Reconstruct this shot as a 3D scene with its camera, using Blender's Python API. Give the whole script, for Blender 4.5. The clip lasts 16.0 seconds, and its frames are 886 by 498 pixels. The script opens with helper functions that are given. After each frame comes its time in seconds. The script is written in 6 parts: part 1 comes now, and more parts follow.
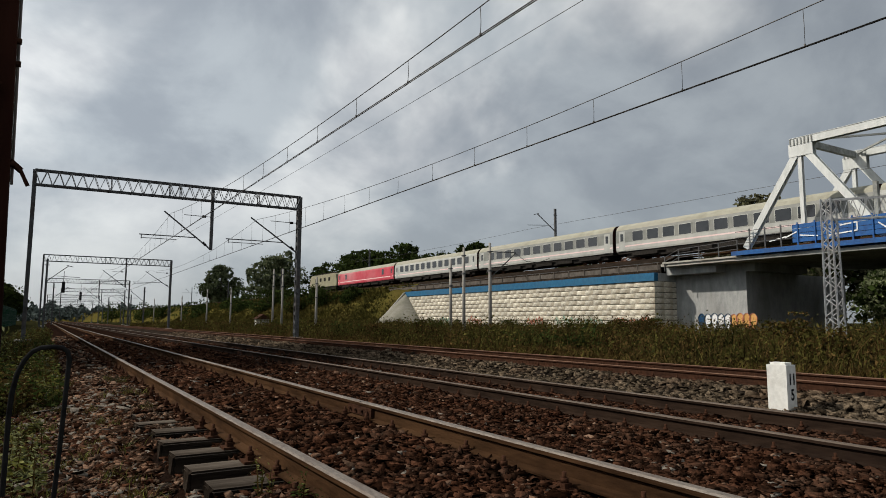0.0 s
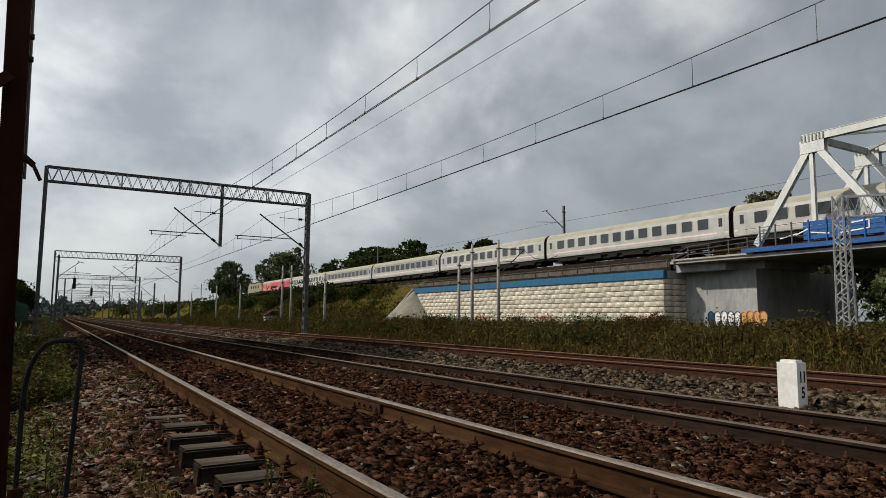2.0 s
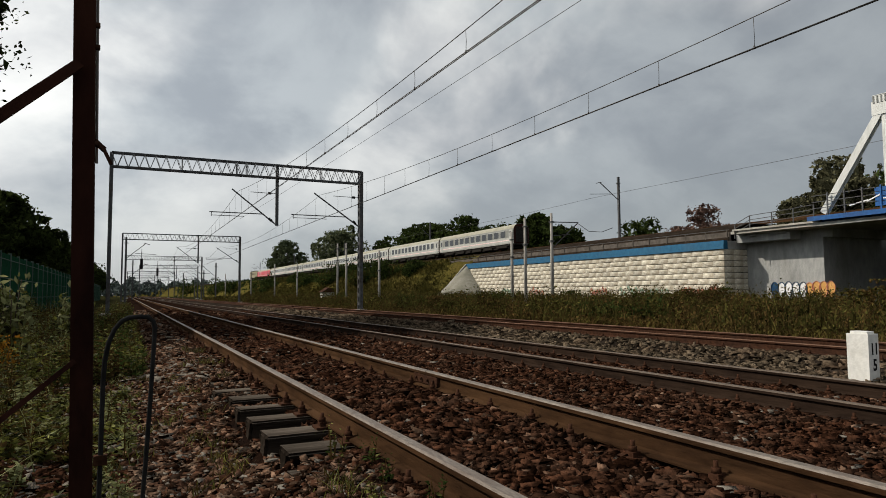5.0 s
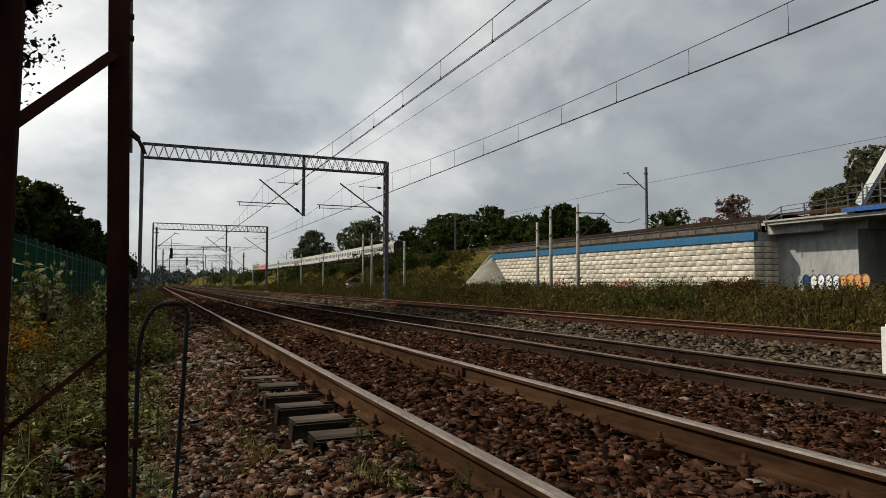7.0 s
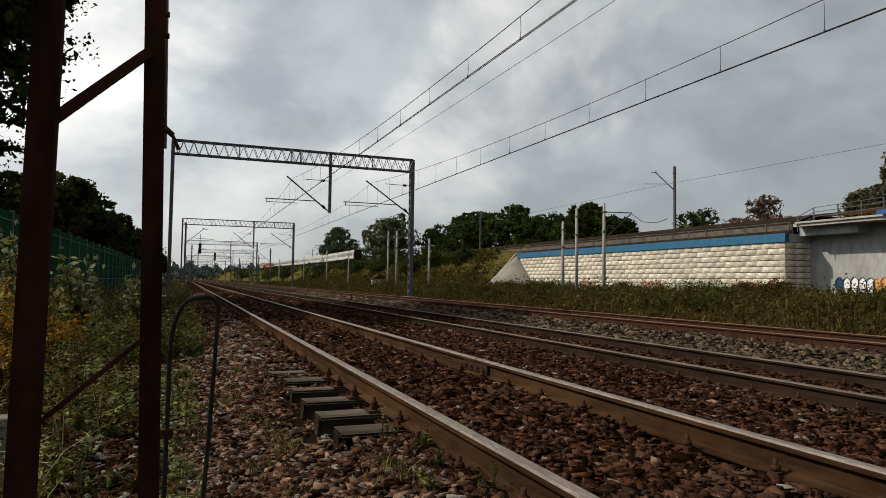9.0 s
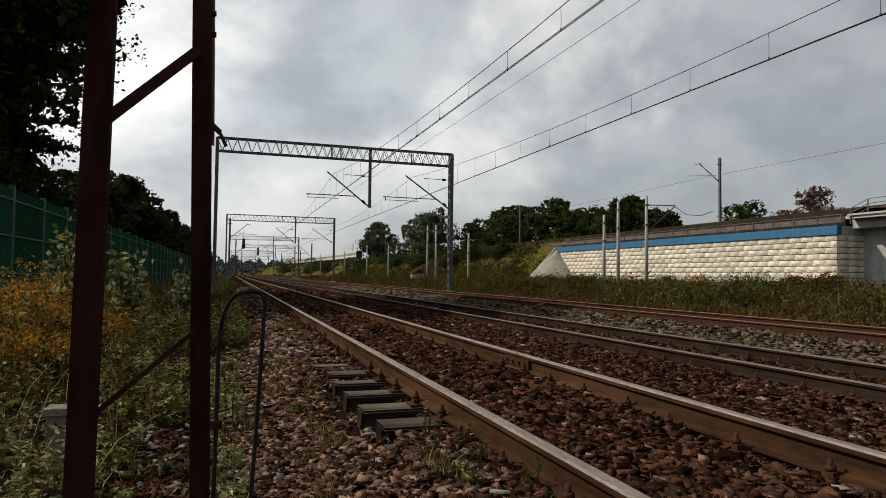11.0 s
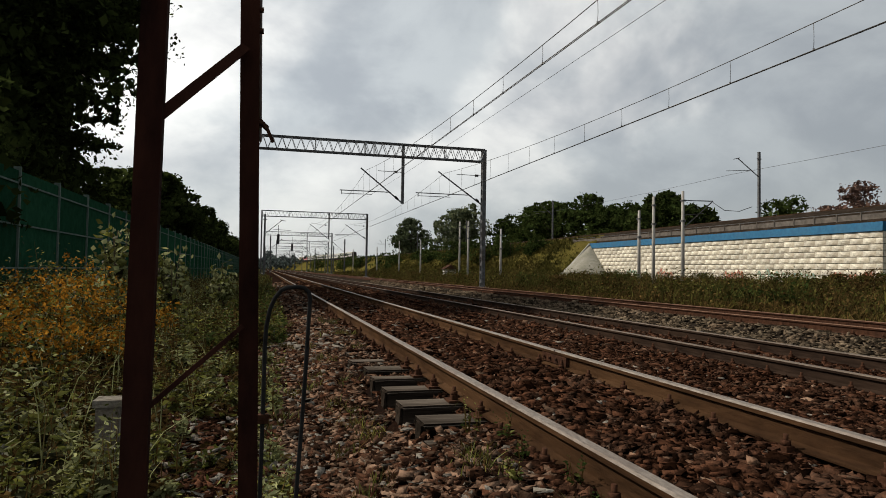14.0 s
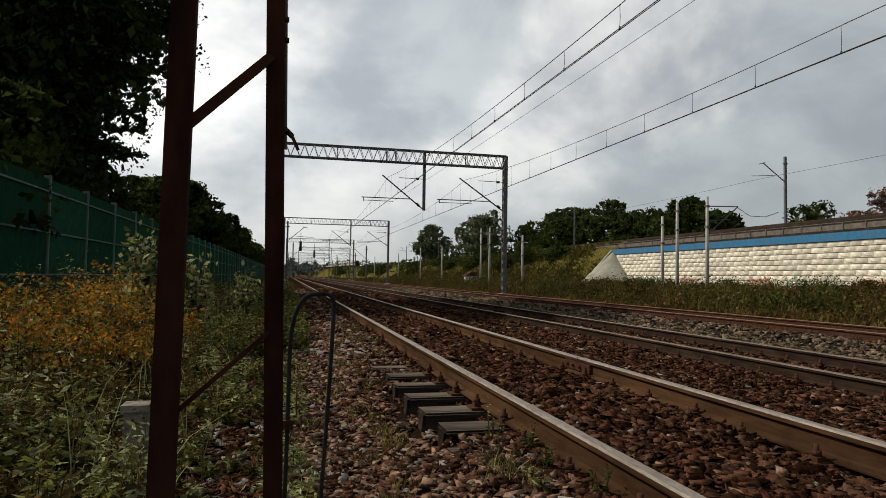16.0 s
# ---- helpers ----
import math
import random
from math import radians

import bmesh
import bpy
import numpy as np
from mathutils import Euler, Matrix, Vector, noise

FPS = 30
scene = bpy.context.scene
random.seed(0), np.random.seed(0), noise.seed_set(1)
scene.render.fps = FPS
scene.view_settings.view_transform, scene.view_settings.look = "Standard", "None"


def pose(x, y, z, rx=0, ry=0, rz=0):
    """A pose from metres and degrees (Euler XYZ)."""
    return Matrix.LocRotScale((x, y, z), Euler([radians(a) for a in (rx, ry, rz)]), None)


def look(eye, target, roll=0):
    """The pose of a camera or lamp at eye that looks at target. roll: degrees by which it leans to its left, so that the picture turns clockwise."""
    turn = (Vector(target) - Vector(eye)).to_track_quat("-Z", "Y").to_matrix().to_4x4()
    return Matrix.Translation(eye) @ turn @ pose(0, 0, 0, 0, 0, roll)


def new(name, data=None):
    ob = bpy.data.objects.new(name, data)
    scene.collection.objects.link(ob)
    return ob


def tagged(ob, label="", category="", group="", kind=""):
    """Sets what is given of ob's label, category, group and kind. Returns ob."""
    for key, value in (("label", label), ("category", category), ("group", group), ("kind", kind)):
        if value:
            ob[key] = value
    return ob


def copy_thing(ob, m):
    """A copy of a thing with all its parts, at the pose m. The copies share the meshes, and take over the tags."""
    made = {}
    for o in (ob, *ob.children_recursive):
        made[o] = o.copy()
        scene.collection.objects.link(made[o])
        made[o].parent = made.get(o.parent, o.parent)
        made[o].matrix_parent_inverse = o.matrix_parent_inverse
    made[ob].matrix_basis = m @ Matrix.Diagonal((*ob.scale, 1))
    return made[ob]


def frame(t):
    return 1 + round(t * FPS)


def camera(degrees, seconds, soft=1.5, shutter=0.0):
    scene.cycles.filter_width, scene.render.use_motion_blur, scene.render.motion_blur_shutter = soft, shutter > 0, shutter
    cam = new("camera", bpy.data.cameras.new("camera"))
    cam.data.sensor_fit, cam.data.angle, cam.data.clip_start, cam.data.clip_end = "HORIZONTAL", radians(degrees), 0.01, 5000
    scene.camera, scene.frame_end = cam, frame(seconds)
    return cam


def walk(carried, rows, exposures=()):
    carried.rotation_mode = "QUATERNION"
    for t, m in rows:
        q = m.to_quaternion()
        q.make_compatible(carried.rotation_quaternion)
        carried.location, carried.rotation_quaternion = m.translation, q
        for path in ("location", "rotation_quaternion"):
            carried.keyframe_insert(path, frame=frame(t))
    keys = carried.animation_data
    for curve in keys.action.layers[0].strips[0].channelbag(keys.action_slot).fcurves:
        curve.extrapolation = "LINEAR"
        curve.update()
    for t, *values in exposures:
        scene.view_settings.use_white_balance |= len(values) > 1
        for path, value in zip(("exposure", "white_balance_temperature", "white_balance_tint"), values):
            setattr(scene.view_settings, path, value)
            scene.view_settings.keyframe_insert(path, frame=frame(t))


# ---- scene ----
cam = camera(68.5, 16.0, soft=0.9)
PATH = [
    (0, (0.069, 0.050, 0.855), (2.1303, 3.4493, 1.2977), 0.21),
    (0.5, (0.068, 0.051, 0.853), (2.1495, 3.4391, 1.2855), 0.73),
    (1, (0.068, 0.051, 0.851), (2.1376, 3.4482, 1.2704), 0.53),
    (1.5, (0.067, 0.052, 0.850), (2.1157, 3.4621, 1.2647), 0.46),
    (2, (0.066, 0.053, 0.848), (2.0844, 3.4799, 1.2713), 0.39),
    (2.5, (0.064, 0.053, 0.846), (1.9643, 3.5519, 1.2281), 0.72),
    (3, (0.061, 0.054, 0.845), (1.9180, 3.5787, 1.1999), 0.66),
    (3.5, (0.059, 0.054, 0.843), (1.7929, 3.6431, 1.1783), -0.86),
    (4, (0.056, 0.055, 0.841), (1.8231, 3.6330, 1.1154), -0.41),
    (4.2, (0.055, 0.055, 0.841), (1.8412, 3.6221, 1.1320), -0.05),
    (6.3, (0.043, 0.055, 0.836), (1.6598, 3.7059, 1.0773), -0.45),
    (6.5, (0.042, 0.055, 0.835), (1.6651, 3.7002, 1.1156), 0.11),
    (7, (0.040, 0.055, 0.834), (1.6442, 3.7127, 1.0489), 0.01),
    (7.5, (0.037, 0.055, 0.833), (1.6342, 3.7165, 1.0363), 0.55),
    (8, (0.034, 0.055, 0.832), (1.6559, 3.7052, 1.0455), 0.41),
    (8.5, (0.031, 0.058, 0.832), (1.5035, 3.7710, 1.0499), 0.40),
    (9, (0.028, 0.062, 0.832), (1.4923, 3.7786, 1.0336), 0.76),
    (9.2, (0.027, 0.063, 0.832), (1.4245, 3.8058, 1.0272), 0.56),
    (11.3, (0.015, 0.077, 0.832), (1.2536, 3.8767, 0.9938), 0.71),
    (11.5, (0.014, 0.078, 0.832), (1.2640, 3.8746, 0.9856), 0.58),
    (12, (0.006, 0.085, 0.832), (1.0893, 3.9326, 0.9722), 0.89),
    (12.5, (-0.003, 0.092, 0.832), (1.0864, 3.9353, 1.0309), 0.39),
    (13, (-0.011, 0.098, 0.832), (1.0929, 3.9401, 0.9819), 0.32),
    (13.5, (-0.020, 0.105, 0.832), (1.0671, 3.9523, 0.9681), 0.26),
    (14, (-0.028, 0.112, 0.832), (1.0246, 3.9686, 0.9678), 0.92),
    (14.5, (-0.030, 0.113, 0.832), (1.0068, 3.9737, 0.9642), 0.61),
    (15, (-0.033, 0.114, 0.832), (0.9588, 3.9858, 0.9818), 0.33),
    (15.5, (-0.035, 0.114, 0.832), (0.8886, 4.0034, 0.9812), 0.32),
    (16, (-0.037, 0.115, 0.832), (0.8883, 4.0026, 1.0060), 0.91),
]
walk(cam, [(t, look(*p)) for t, *p in PATH], [(0, -0.04, 6400, 10), (4, -0.02, 6500, 10), (8, 0.05, 6630, 10), (12, 0.16, 6660, 10), (16, 0.20, 6660, 10)])

# ---- world and sun ----
SUN_AZ, SUN_EL = -56.0, 40.0          # degrees from the track's direction, and above the horizon
scene.view_settings.exposure = 0.0


def make_world():
    w = bpy.data.worlds.new("sky")
    scene.world = w
    w.use_nodes = True
    n, l = w.node_tree.nodes, w.node_tree.links
    n.clear()
    out = n.new("ShaderNodeOutputWorld")
    sky = n.new("ShaderNodeTexSky")
    sky.sky_type, sky.sun_disc = "NISHITA", False
    sky.sun_elevation, sky.sun_rotation = radians(SUN_EL), radians(SUN_AZ)
    bg1 = n.new("ShaderNodeBackground")
    bg1.inputs[1].default_value = 0.10
    l.new(sky.outputs[0], bg1.inputs[0])
    # cloud layer: direction laid out on a flat ceiling of cloud
    tc = n.new("ShaderNodeTexCoord")
    sep = n.new("ShaderNodeSeparateXYZ")
    l.new(tc.outputs["Generated"], sep.inputs[0])
    up = n.new("ShaderNodeMath"); up.operation = "MAXIMUM"; up.inputs[1].default_value = 0.0
    l.new(sep.outputs[2], up.inputs[0])
    add = n.new("ShaderNodeMath"); add.operation = "ADD"; add.inputs[1].default_value = 0.62
    l.new(up.outputs[0], add.inputs[0])
    com = n.new("ShaderNodeCombineXYZ")
    for i in (0, 1):
        d = n.new("ShaderNodeMath"); d.operation = "DIVIDE"
        l.new(sep.outputs[i], d.inputs[0]); l.new(add.outputs[0], d.inputs[1]); l.new(d.outputs[0], com.inputs[i])
    com.inputs[2].default_value = 3.1

    def cloud(scale, detail, rough, lo, hi, off, banks=()):
        mp = n.new("ShaderNodeMapping"); mp.inputs["Location"].default_value = off
        l.new(com.outputs[0], mp.inputs[0])
        t = n.new("ShaderNodeTexNoise")
        t.inputs["Scale"].default_value, t.inputs["Detail"].default_value, t.inputs["Roughness"].default_value = scale, detail, rough
        t.inputs["Distortion"].default_value = 0.25
        l.new(mp.outputs[0], t.inputs["Vector"])
        total = t.outputs[0]
        for way, spread, weight in banks:
            warp = n.new("ShaderNodeTexNoise"); warp.inputs["Scale"].default_value, warp.inputs["Detail"].default_value = 7.0, 4
            l.new(tc.outputs["Generated"], warp.inputs["Vector"])
            wv = n.new("ShaderNodeVectorMath"); wv.operation = "SCALE"; wv.inputs["Scale"].default_value = spread * 1.1
            l.new(warp.outputs["Color"], wv.inputs[0])
            av = n.new("ShaderNodeVectorMath"); av.operation = "ADD"
            l.new(tc.outputs["Generated"], av.inputs[0]); l.new(wv.outputs[0], av.inputs[1])
            ds = n.new("ShaderNodeVectorMath"); ds.operation = "DISTANCE"
            ds.inputs[1].default_value = Vector(way) + Vector((0.55, 0.55, 0.55)) * spread
            l.new(av.outputs[0], ds.inputs[0])
            fall = n.new("ShaderNodeMapRange"); fall.interpolation_type = "SMOOTHSTEP"
            fall.inputs[1].default_value, fall.inputs[2].default_value = spread * 1.55, 0.0
            fall.inputs[4].default_value = weight
            l.new(ds.outputs["Value"], fall.inputs[0])
            plus = n.new("ShaderNodeMath"); plus.operation = "ADD"
            l.new(total, plus.inputs[0]); l.new(fall.outputs[0], plus.inputs[1])
            total = plus.outputs[0]
        r = n.new("ShaderNodeMapRange"); r.interpolation_type = "SMOOTHSTEP"
        r.inputs[1].default_value, r.inputs[2].default_value = lo, hi
        l.new(total, r.inputs[0])
        return r.outputs[0]
    big = cloud(2.3, 6, 0.52, 0.39, 0.61, CLOUD_OFF, BANKS)
    fine = cloud(4.2, 7, 0.56, 0.36, 0.66, (5.0, 2.0, 0.0))
    m1 = n.new("ShaderNodeMix"); m1.data_type = "RGBA"
    m1.inputs[6].default_value, m1.inputs[7].default_value = (0.565, 0.61, 0.645, 1), (1.05, 1.055, 1.035, 1)
    l.new(big, m1.inputs[0])
    m2 = n.new("ShaderNodeMix"); m2.data_type = "RGBA"; m2.blend_type = "MULTIPLY"; m2.inputs[0].default_value = 1
    g = n.new("ShaderNodeMix"); g.data_type = "RGBA"
    g.inputs[6].default_value, g.inputs[7].default_value = (0.80, 0.81, 0.83, 1), (1.15, 1.15, 1.13, 1)
    l.new(fine, g.inputs[0])
    l.new(m1.outputs[2], m2.inputs[6]); l.new(g.outputs[2], m2.inputs[7])
    # the cloud is brighter towards the sun
    dot = n.new("ShaderNodeVectorMath"); dot.operation = "DOT_PRODUCT"
    l.new(tc.outputs["Generated"], dot.inputs[0])
    dot.inputs[1].default_value = (math.sin(radians(SUN_AZ)), math.cos(radians(SUN_AZ)), 0.25)
    glow = n.new("ShaderNodeMapRange")
    glow.inputs[1].default_value, glow.inputs[2].default_value = -1.0, 1.0
    glow.inputs[3].default_value, glow.inputs[4].default_value = 0.40, 1.02
    l.new(dot.outputs["Value"], glow.inputs[0])
    # mist low down evens out the cloud
    low = n.new("ShaderNodeMapRange")
    low.inputs[1].default_value, low.inputs[2].default_value = 0.02, 0.24
    low.inputs[3].default_value, low.inputs[4].default_value = 0.75, 0.0
    l.new(sep.outputs[2], low.inputs[0])
    m3 = n.new("ShaderNodeMix"); m3.data_type = "RGBA"
    m3.inputs[7].default_value = (0.465, 0.503, 0.528, 1)
    l.new(low.outputs[0], m3.inputs[0]); l.new(m2.outputs[2], m3.inputs[6])
    bg2 = n.new("ShaderNodeBackground")
    l.new(m3.outputs[2], bg2.inputs[0]); l.new(glow.outputs[0], bg2.inputs[1])
    mix = n.new("ShaderNodeMixShader"); mix.inputs[0].default_value = 0.9
    l.new(bg1.outputs[0], mix.inputs[1]); l.new(bg2.outputs[0], mix.inputs[2])
    l.new(mix.outputs[0], out.inputs[0])


CLOUD_OFF = (0.0, 0.0, 0.0)
# darker (-) and brighter (+) banks of cloud: direction, spread, weight
BANKS = (((0.15, 0.927, 0.343), 0.20, -0.17),
              ((0.623, 0.696, 0.357), 0.28, -0.26),
              ((0.845, 0.439, 0.304), 0.32, -0.27),
              ((0.367, 0.865, 0.343), 0.19, 0.14),
              ((-0.009, 0.948, 0.317), 0.22, 0.02),
              ((0.549, 0.792, 0.267), 0.14, 0.07),
              ((0.656, 0.724, 0.215), 0.09, 0.08),
              ((0.743, 0.545, 0.388), 0.16, 0.07),
              ((-0.314, 0.902, 0.295), 0.35, 0.05),)
make_world()
sun = new("sun", bpy.data.lights.new("sun", "SUN"))
sun.data.energy, sun.data.angle, sun.data.color = 4.2, radians(1.0), (1.0, 0.92, 0.80)
sun.matrix_world = look((0, 0, 60), (math.sin(radians(SUN_AZ + 180)) * math.cos(radians(SUN_EL)) * 60,
                                      math.cos(radians(SUN_AZ + 180)) * math.cos(radians(SUN_EL)) * 60,
                                      60 - math.sin(radians(SUN_EL)) * 60))


# ---- materials ----
def mat(name, c1, c2, rough=0.85, scale=6.0, bump=0.25, metal=0.0, stain=None, amount=0.5, vary=0.0, island=0.0,
        stain_scale=0.0, stretch=(1, 1, 1), leaf=0.0, spec=0.0):
    m = bpy.data.materials.new(name)
    m.use_nodes = True
    n, l = m.node_tree.nodes, m.node_tree.links
    b = n["Principled BSDF"]
    b.inputs["Roughness"].default_value, b.inputs["Metallic"].default_value = rough, metal
    b.inputs["Specular IOR Level"].default_value = spec
    tc = n.new("ShaderNodeTexCoord")
    mp = n.new("ShaderNodeMapping"); mp.inputs["Scale"].default_value = stretch
    l.new(tc.outputs["Object"], mp.inputs[0])
    t = n.new("ShaderNodeTexNoise")
    t.inputs["Scale"].default_value, t.inputs["Detail"].default_value, t.inputs["Roughness"].default_value = scale, 7, 0.62
    l.new(mp.outputs[0], t.inputs["Vector"])
    r = n.new("ShaderNodeMapRange"); r.inputs[1].default_value, r.inputs[2].default_value = 0.33, 0.67
    l.new(t.outputs[0], r.inputs[0])
    mx = n.new("ShaderNodeMix"); mx.data_type = "RGBA"
    mx.inputs[6].default_value, mx.inputs[7].default_value = (*c1, 1), (*c2, 1)
    l.new(r.outputs[0], mx.inputs[0])
    col = mx.outputs[2]
    if stain:
        t2 = n.new("ShaderNodeTexNoise")
        t2.inputs["Scale"].default_value, t2.inputs["Detail"].default_value = stain_scale or scale * 0.17, 5
        l.new(mp.outputs[0], t2.inputs["Vector"])
        r2 = n.new("ShaderNodeMapRange"); r2.inputs[1].default_value, r2.inputs[2].default_value = 0.45, 0.72
        r2.inputs[4].default_value = amount
        l.new(t2.outputs[0], r2.inputs[0])
        m2 = n.new("ShaderNodeMix"); m2.data_type = "RGBA"
        m2.inputs[7].default_value = (*stain, 1)
        l.new(r2.outputs[0], m2.inputs[0]); l.new(col, m2.inputs[6])
        col = m2.outputs[2]
    for amt, node, socket in ((vary, "ShaderNodeObjectInfo", "Random"), (island, "ShaderNodeNewGeometry", "Random Per Island")):
        if amt:
            o = n.new(node)
            r3 = n.new("ShaderNodeMapRange")
            r3.inputs[3].default_value, r3.inputs[4].default_value = 1 - amt, 1 + amt
            l.new(o.outputs[socket], r3.inputs[0])
            hsv = n.new("ShaderNodeHueSaturation")
            l.new(r3.outputs[0], hsv.inputs["Value"]); l.new(col, hsv.inputs["Color"])
            col = hsv.outputs[0]
    l.new(col, b.inputs["Base Color"])
    if bump:
        t4 = n.new("ShaderNodeTexNoise")
        t4.inputs["Scale"].default_value, t4.inputs["Detail"].default_value = scale * 3, 6
        l.new(mp.outputs[0], t4.inputs["Vector"])
        bp = n.new("ShaderNodeBump"); bp.inputs["Strength"].default_value = bump
        bp.inputs["Distance"].default_value = 0.3 / scale
        l.new(t4.outputs[0], bp.inputs["Height"]); l.new(bp.outputs[0], b.inputs["Normal"])
    if leaf:
        tr = n.new("ShaderNodeBsdfTranslucent")
        l.new(col, tr.inputs[0])
        ms = n.new("ShaderNodeMixShader"); ms.inputs[0].default_value = leaf
        l.new(b.outputs[0], ms.inputs[1]); l.new(tr.outputs[0], ms.inputs[2])
        l.new(ms.outputs[0], n["Material Output"].inputs[0])
    return m


RUST = mat("rusty_steel", (0.030, 0.015, 0.010), (0.075, 0.036, 0.022), 0.8, 14, 0.4, 0.3, (0.03, 0.018, 0.014), 0.7)
WEB = mat("rail_web_rust", (0.022, 0.012, 0.007), (0.062, 0.033, 0.017), 0.8, 8, 0.35, 0.2, (0.10, 0.055, 0.028), 0.6, stretch=(1, .25, 1))
DARKWEB = mat("dark_rail_web", (0.014, 0.0095, 0.0075), (0.034, 0.022, 0.016), 0.85, 8, 0.35, 0.2, (0.048, 0.030, 0.020), 0.5, stretch=(1, .25, 1))
HEAD = mat("worn_rail_head", (0.085, 0.069, 0.055), (0.20, 0.168, 0.14), 0.55, 55, 0.2, 0.1, (0.07, 0.042, 0.028), 0.6, stretch=(1, .25, 1), spec=0.3)
MIDHEAD = mat("brownish_rail_head", (0.065, 0.050, 0.038), (0.13, 0.102, 0.080), 0.65, 30, 0.1, 0.1, (0.07, 0.045, 0.03), 0.6, stretch=(1, .08, 1), spec=0.15)
DULL = mat("dull_rail_head", (0.09, 0.052, 0.036), (0.16, 0.10, 0.07), 0.7, 30, 0.1, 0.2, (0.10, 0.055, 0.035), 0.6, stretch=(1, .08, 1))
# sleeper wood: shade is put into the tarred sides, light into the top
WOOD = mat("shaded_tarred_sleeper_wood", (0.005, 0.004, 0.003), (0.026, 0.020, 0.016), 0.85, 10, 0.8, 0, (0.06, 0.048, 0.038), 0.4, 0.35, stretch=(.15, 1, 1))
LITWOODTOP = mat("lit_weathered_sleeper_top", (0.030, 0.024, 0.019), (0.125, 0.105, 0.086), 0.85, 9, 0.8, 0, (0.022, 0.017, 0.013), 0.6, 0.3, stretch=(.12, 1, 1))
SOIL = mat("ballast_bed", (0.006, 0.0034, 0.0025), (0.020, 0.0105, 0.007), 0.95, 16, 0.9, 0, (0.010, 0.007, 0.006), 0.7, stain_scale=0.9)
GREYBED = mat("grey_ballast_bed", (0.008, 0.006, 0.0045), (0.028, 0.022, 0.017), 0.95, 14, 0.9, 0, (0.05, 0.038, 0.03), 0.6, stain_scale=0.9)
STONE = mat("rust_brown_ballast", (0.007, 0.0032, 0.0022), (0.060, 0.027, 0.0155), 0.9, 22, 0.6, 0, (0.052, 0.033, 0.023), 0.55, island=0.97, stain_scale=2.2)
GREYSTONE = mat("grey_ballast", (0.020, 0.0145, 0.0095), (0.118, 0.092, 0.064), 0.9, 20, 0.5, 0, (0.075, 0.046, 0.030), 0.5, island=0.85, stain_scale=0.9)
PALESTONE = mat("pale_brown_ballast", (0.030, 0.0165, 0.0105), (0.150, 0.090, 0.060), 0.9, 22, 0.5, 0, (0.10, 0.078, 0.058), 0.6, island=0.9, stain_scale=2.0)
LUMP = mat("pale_concrete_rubble", (0.085, 0.074, 0.062), (0.22, 0.20, 0.17), 0.9, 14, 0.7, 0, (0.07, 0.056, 0.044), 0.7, stain_scale=5.0)
EARTH = mat("weedy_ground", (0.009, 0.008, 0.004), (0.026, 0.022, 0.010), 0.95, 3, 0.8, 0, (0.032, 0.040, 0.013), 0.7, stain_scale=0.25)
GRASS = mat("embankment_grass", (0.042, 0.041, 0.010), (0.105, 0.084, 0.022), 0.95, 1.6, 0.9, 0, (0.070, 0.054, 0.017), 0.8, stain_scale=0.12)
BLOCK = mat("cream_split_stone", (0.44, 0.41, 0.335), (0.68, 0.635, 0.535), 0.9, 5, 1.0, 0, (0.30, 0.245, 0.165), 0.75, 0.2, stain_scale=0.7)
JOINT = mat("wall_joint", (0.07, 0.062, 0.05), (0.14, 0.125, 0.10), 0.95, 8, 0.3)
BLUE = mat("blue_coping_paint", (0.008, 0.070, 0.145), (0.014, 0.105, 0.20), 0.6, 3, 0.1, 0, (0.03, 0.085, 0.14), 0.5, spec=0.2)
GIRDER = mat("blue_girder_paint", (0.010, 0.065, 0.22), (0.02, 0.11, 0.31), 0.5, 4, 0.1, 0, (0.03, 0.05, 0.12), 0.6, spec=0.25)
WHITESTEEL = mat("white_truss_paint", (0.50, 0.52, 0.505), (0.64, 0.65, 0.63), 0.5, 2.5, 0.1, 0, (0.42, 0.42, 0.38), 0.5, stretch=(1, 1, .3), spec=0.25)
TRUSSDARK = mat("weathered_grey_truss_paint", (0.20, 0.21, 0.20), (0.34, 0.35, 0.33), 0.6, 3, 0.15, 0, (0.12, 0.10, 0.08), 0.6)
CONCRETE = mat("grey_concrete", (0.25, 0.258, 0.255), (0.37, 0.372, 0.36), 0.9, 2.2, 0.3, 0, (0.15, 0.145, 0.13), 0.7, stretch=(1, 1, .4))
PALECON = mat("pale_concrete", (0.28, 0.27, 0.24), (0.42, 0.40, 0.36), 0.9, 3, 0.3, 0, (0.25, 0.22, 0.17), 0.6)
PAVING = mat("lichen_grey_paving", (0.165, 0.158, 0.130), (0.255, 0.245, 0.205), 0.95, 2.0, 0.5, 0, (0.12, 0.115, 0.085), 0.6, stain_scale=0.5)
PARAPET = mat("weathered_parapet", (0.075, 0.066, 0.058), (0.14, 0.122, 0.105), 0.9, 2, 0.4, 0, (0.05, 0.042, 0.034), 0.6)
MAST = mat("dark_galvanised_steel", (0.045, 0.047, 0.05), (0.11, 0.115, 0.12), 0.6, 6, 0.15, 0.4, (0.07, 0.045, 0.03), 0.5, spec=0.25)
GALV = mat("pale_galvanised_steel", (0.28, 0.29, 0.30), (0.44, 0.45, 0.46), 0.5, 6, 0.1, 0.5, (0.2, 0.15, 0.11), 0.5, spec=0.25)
POLECON = mat("concrete_pole", (0.22, 0.21, 0.19), (0.36, 0.34, 0.31), 0.9, 6, 0.2, 0, (0.15, 0.13, 0.11), 0.5, stretch=(1, 1, .2))
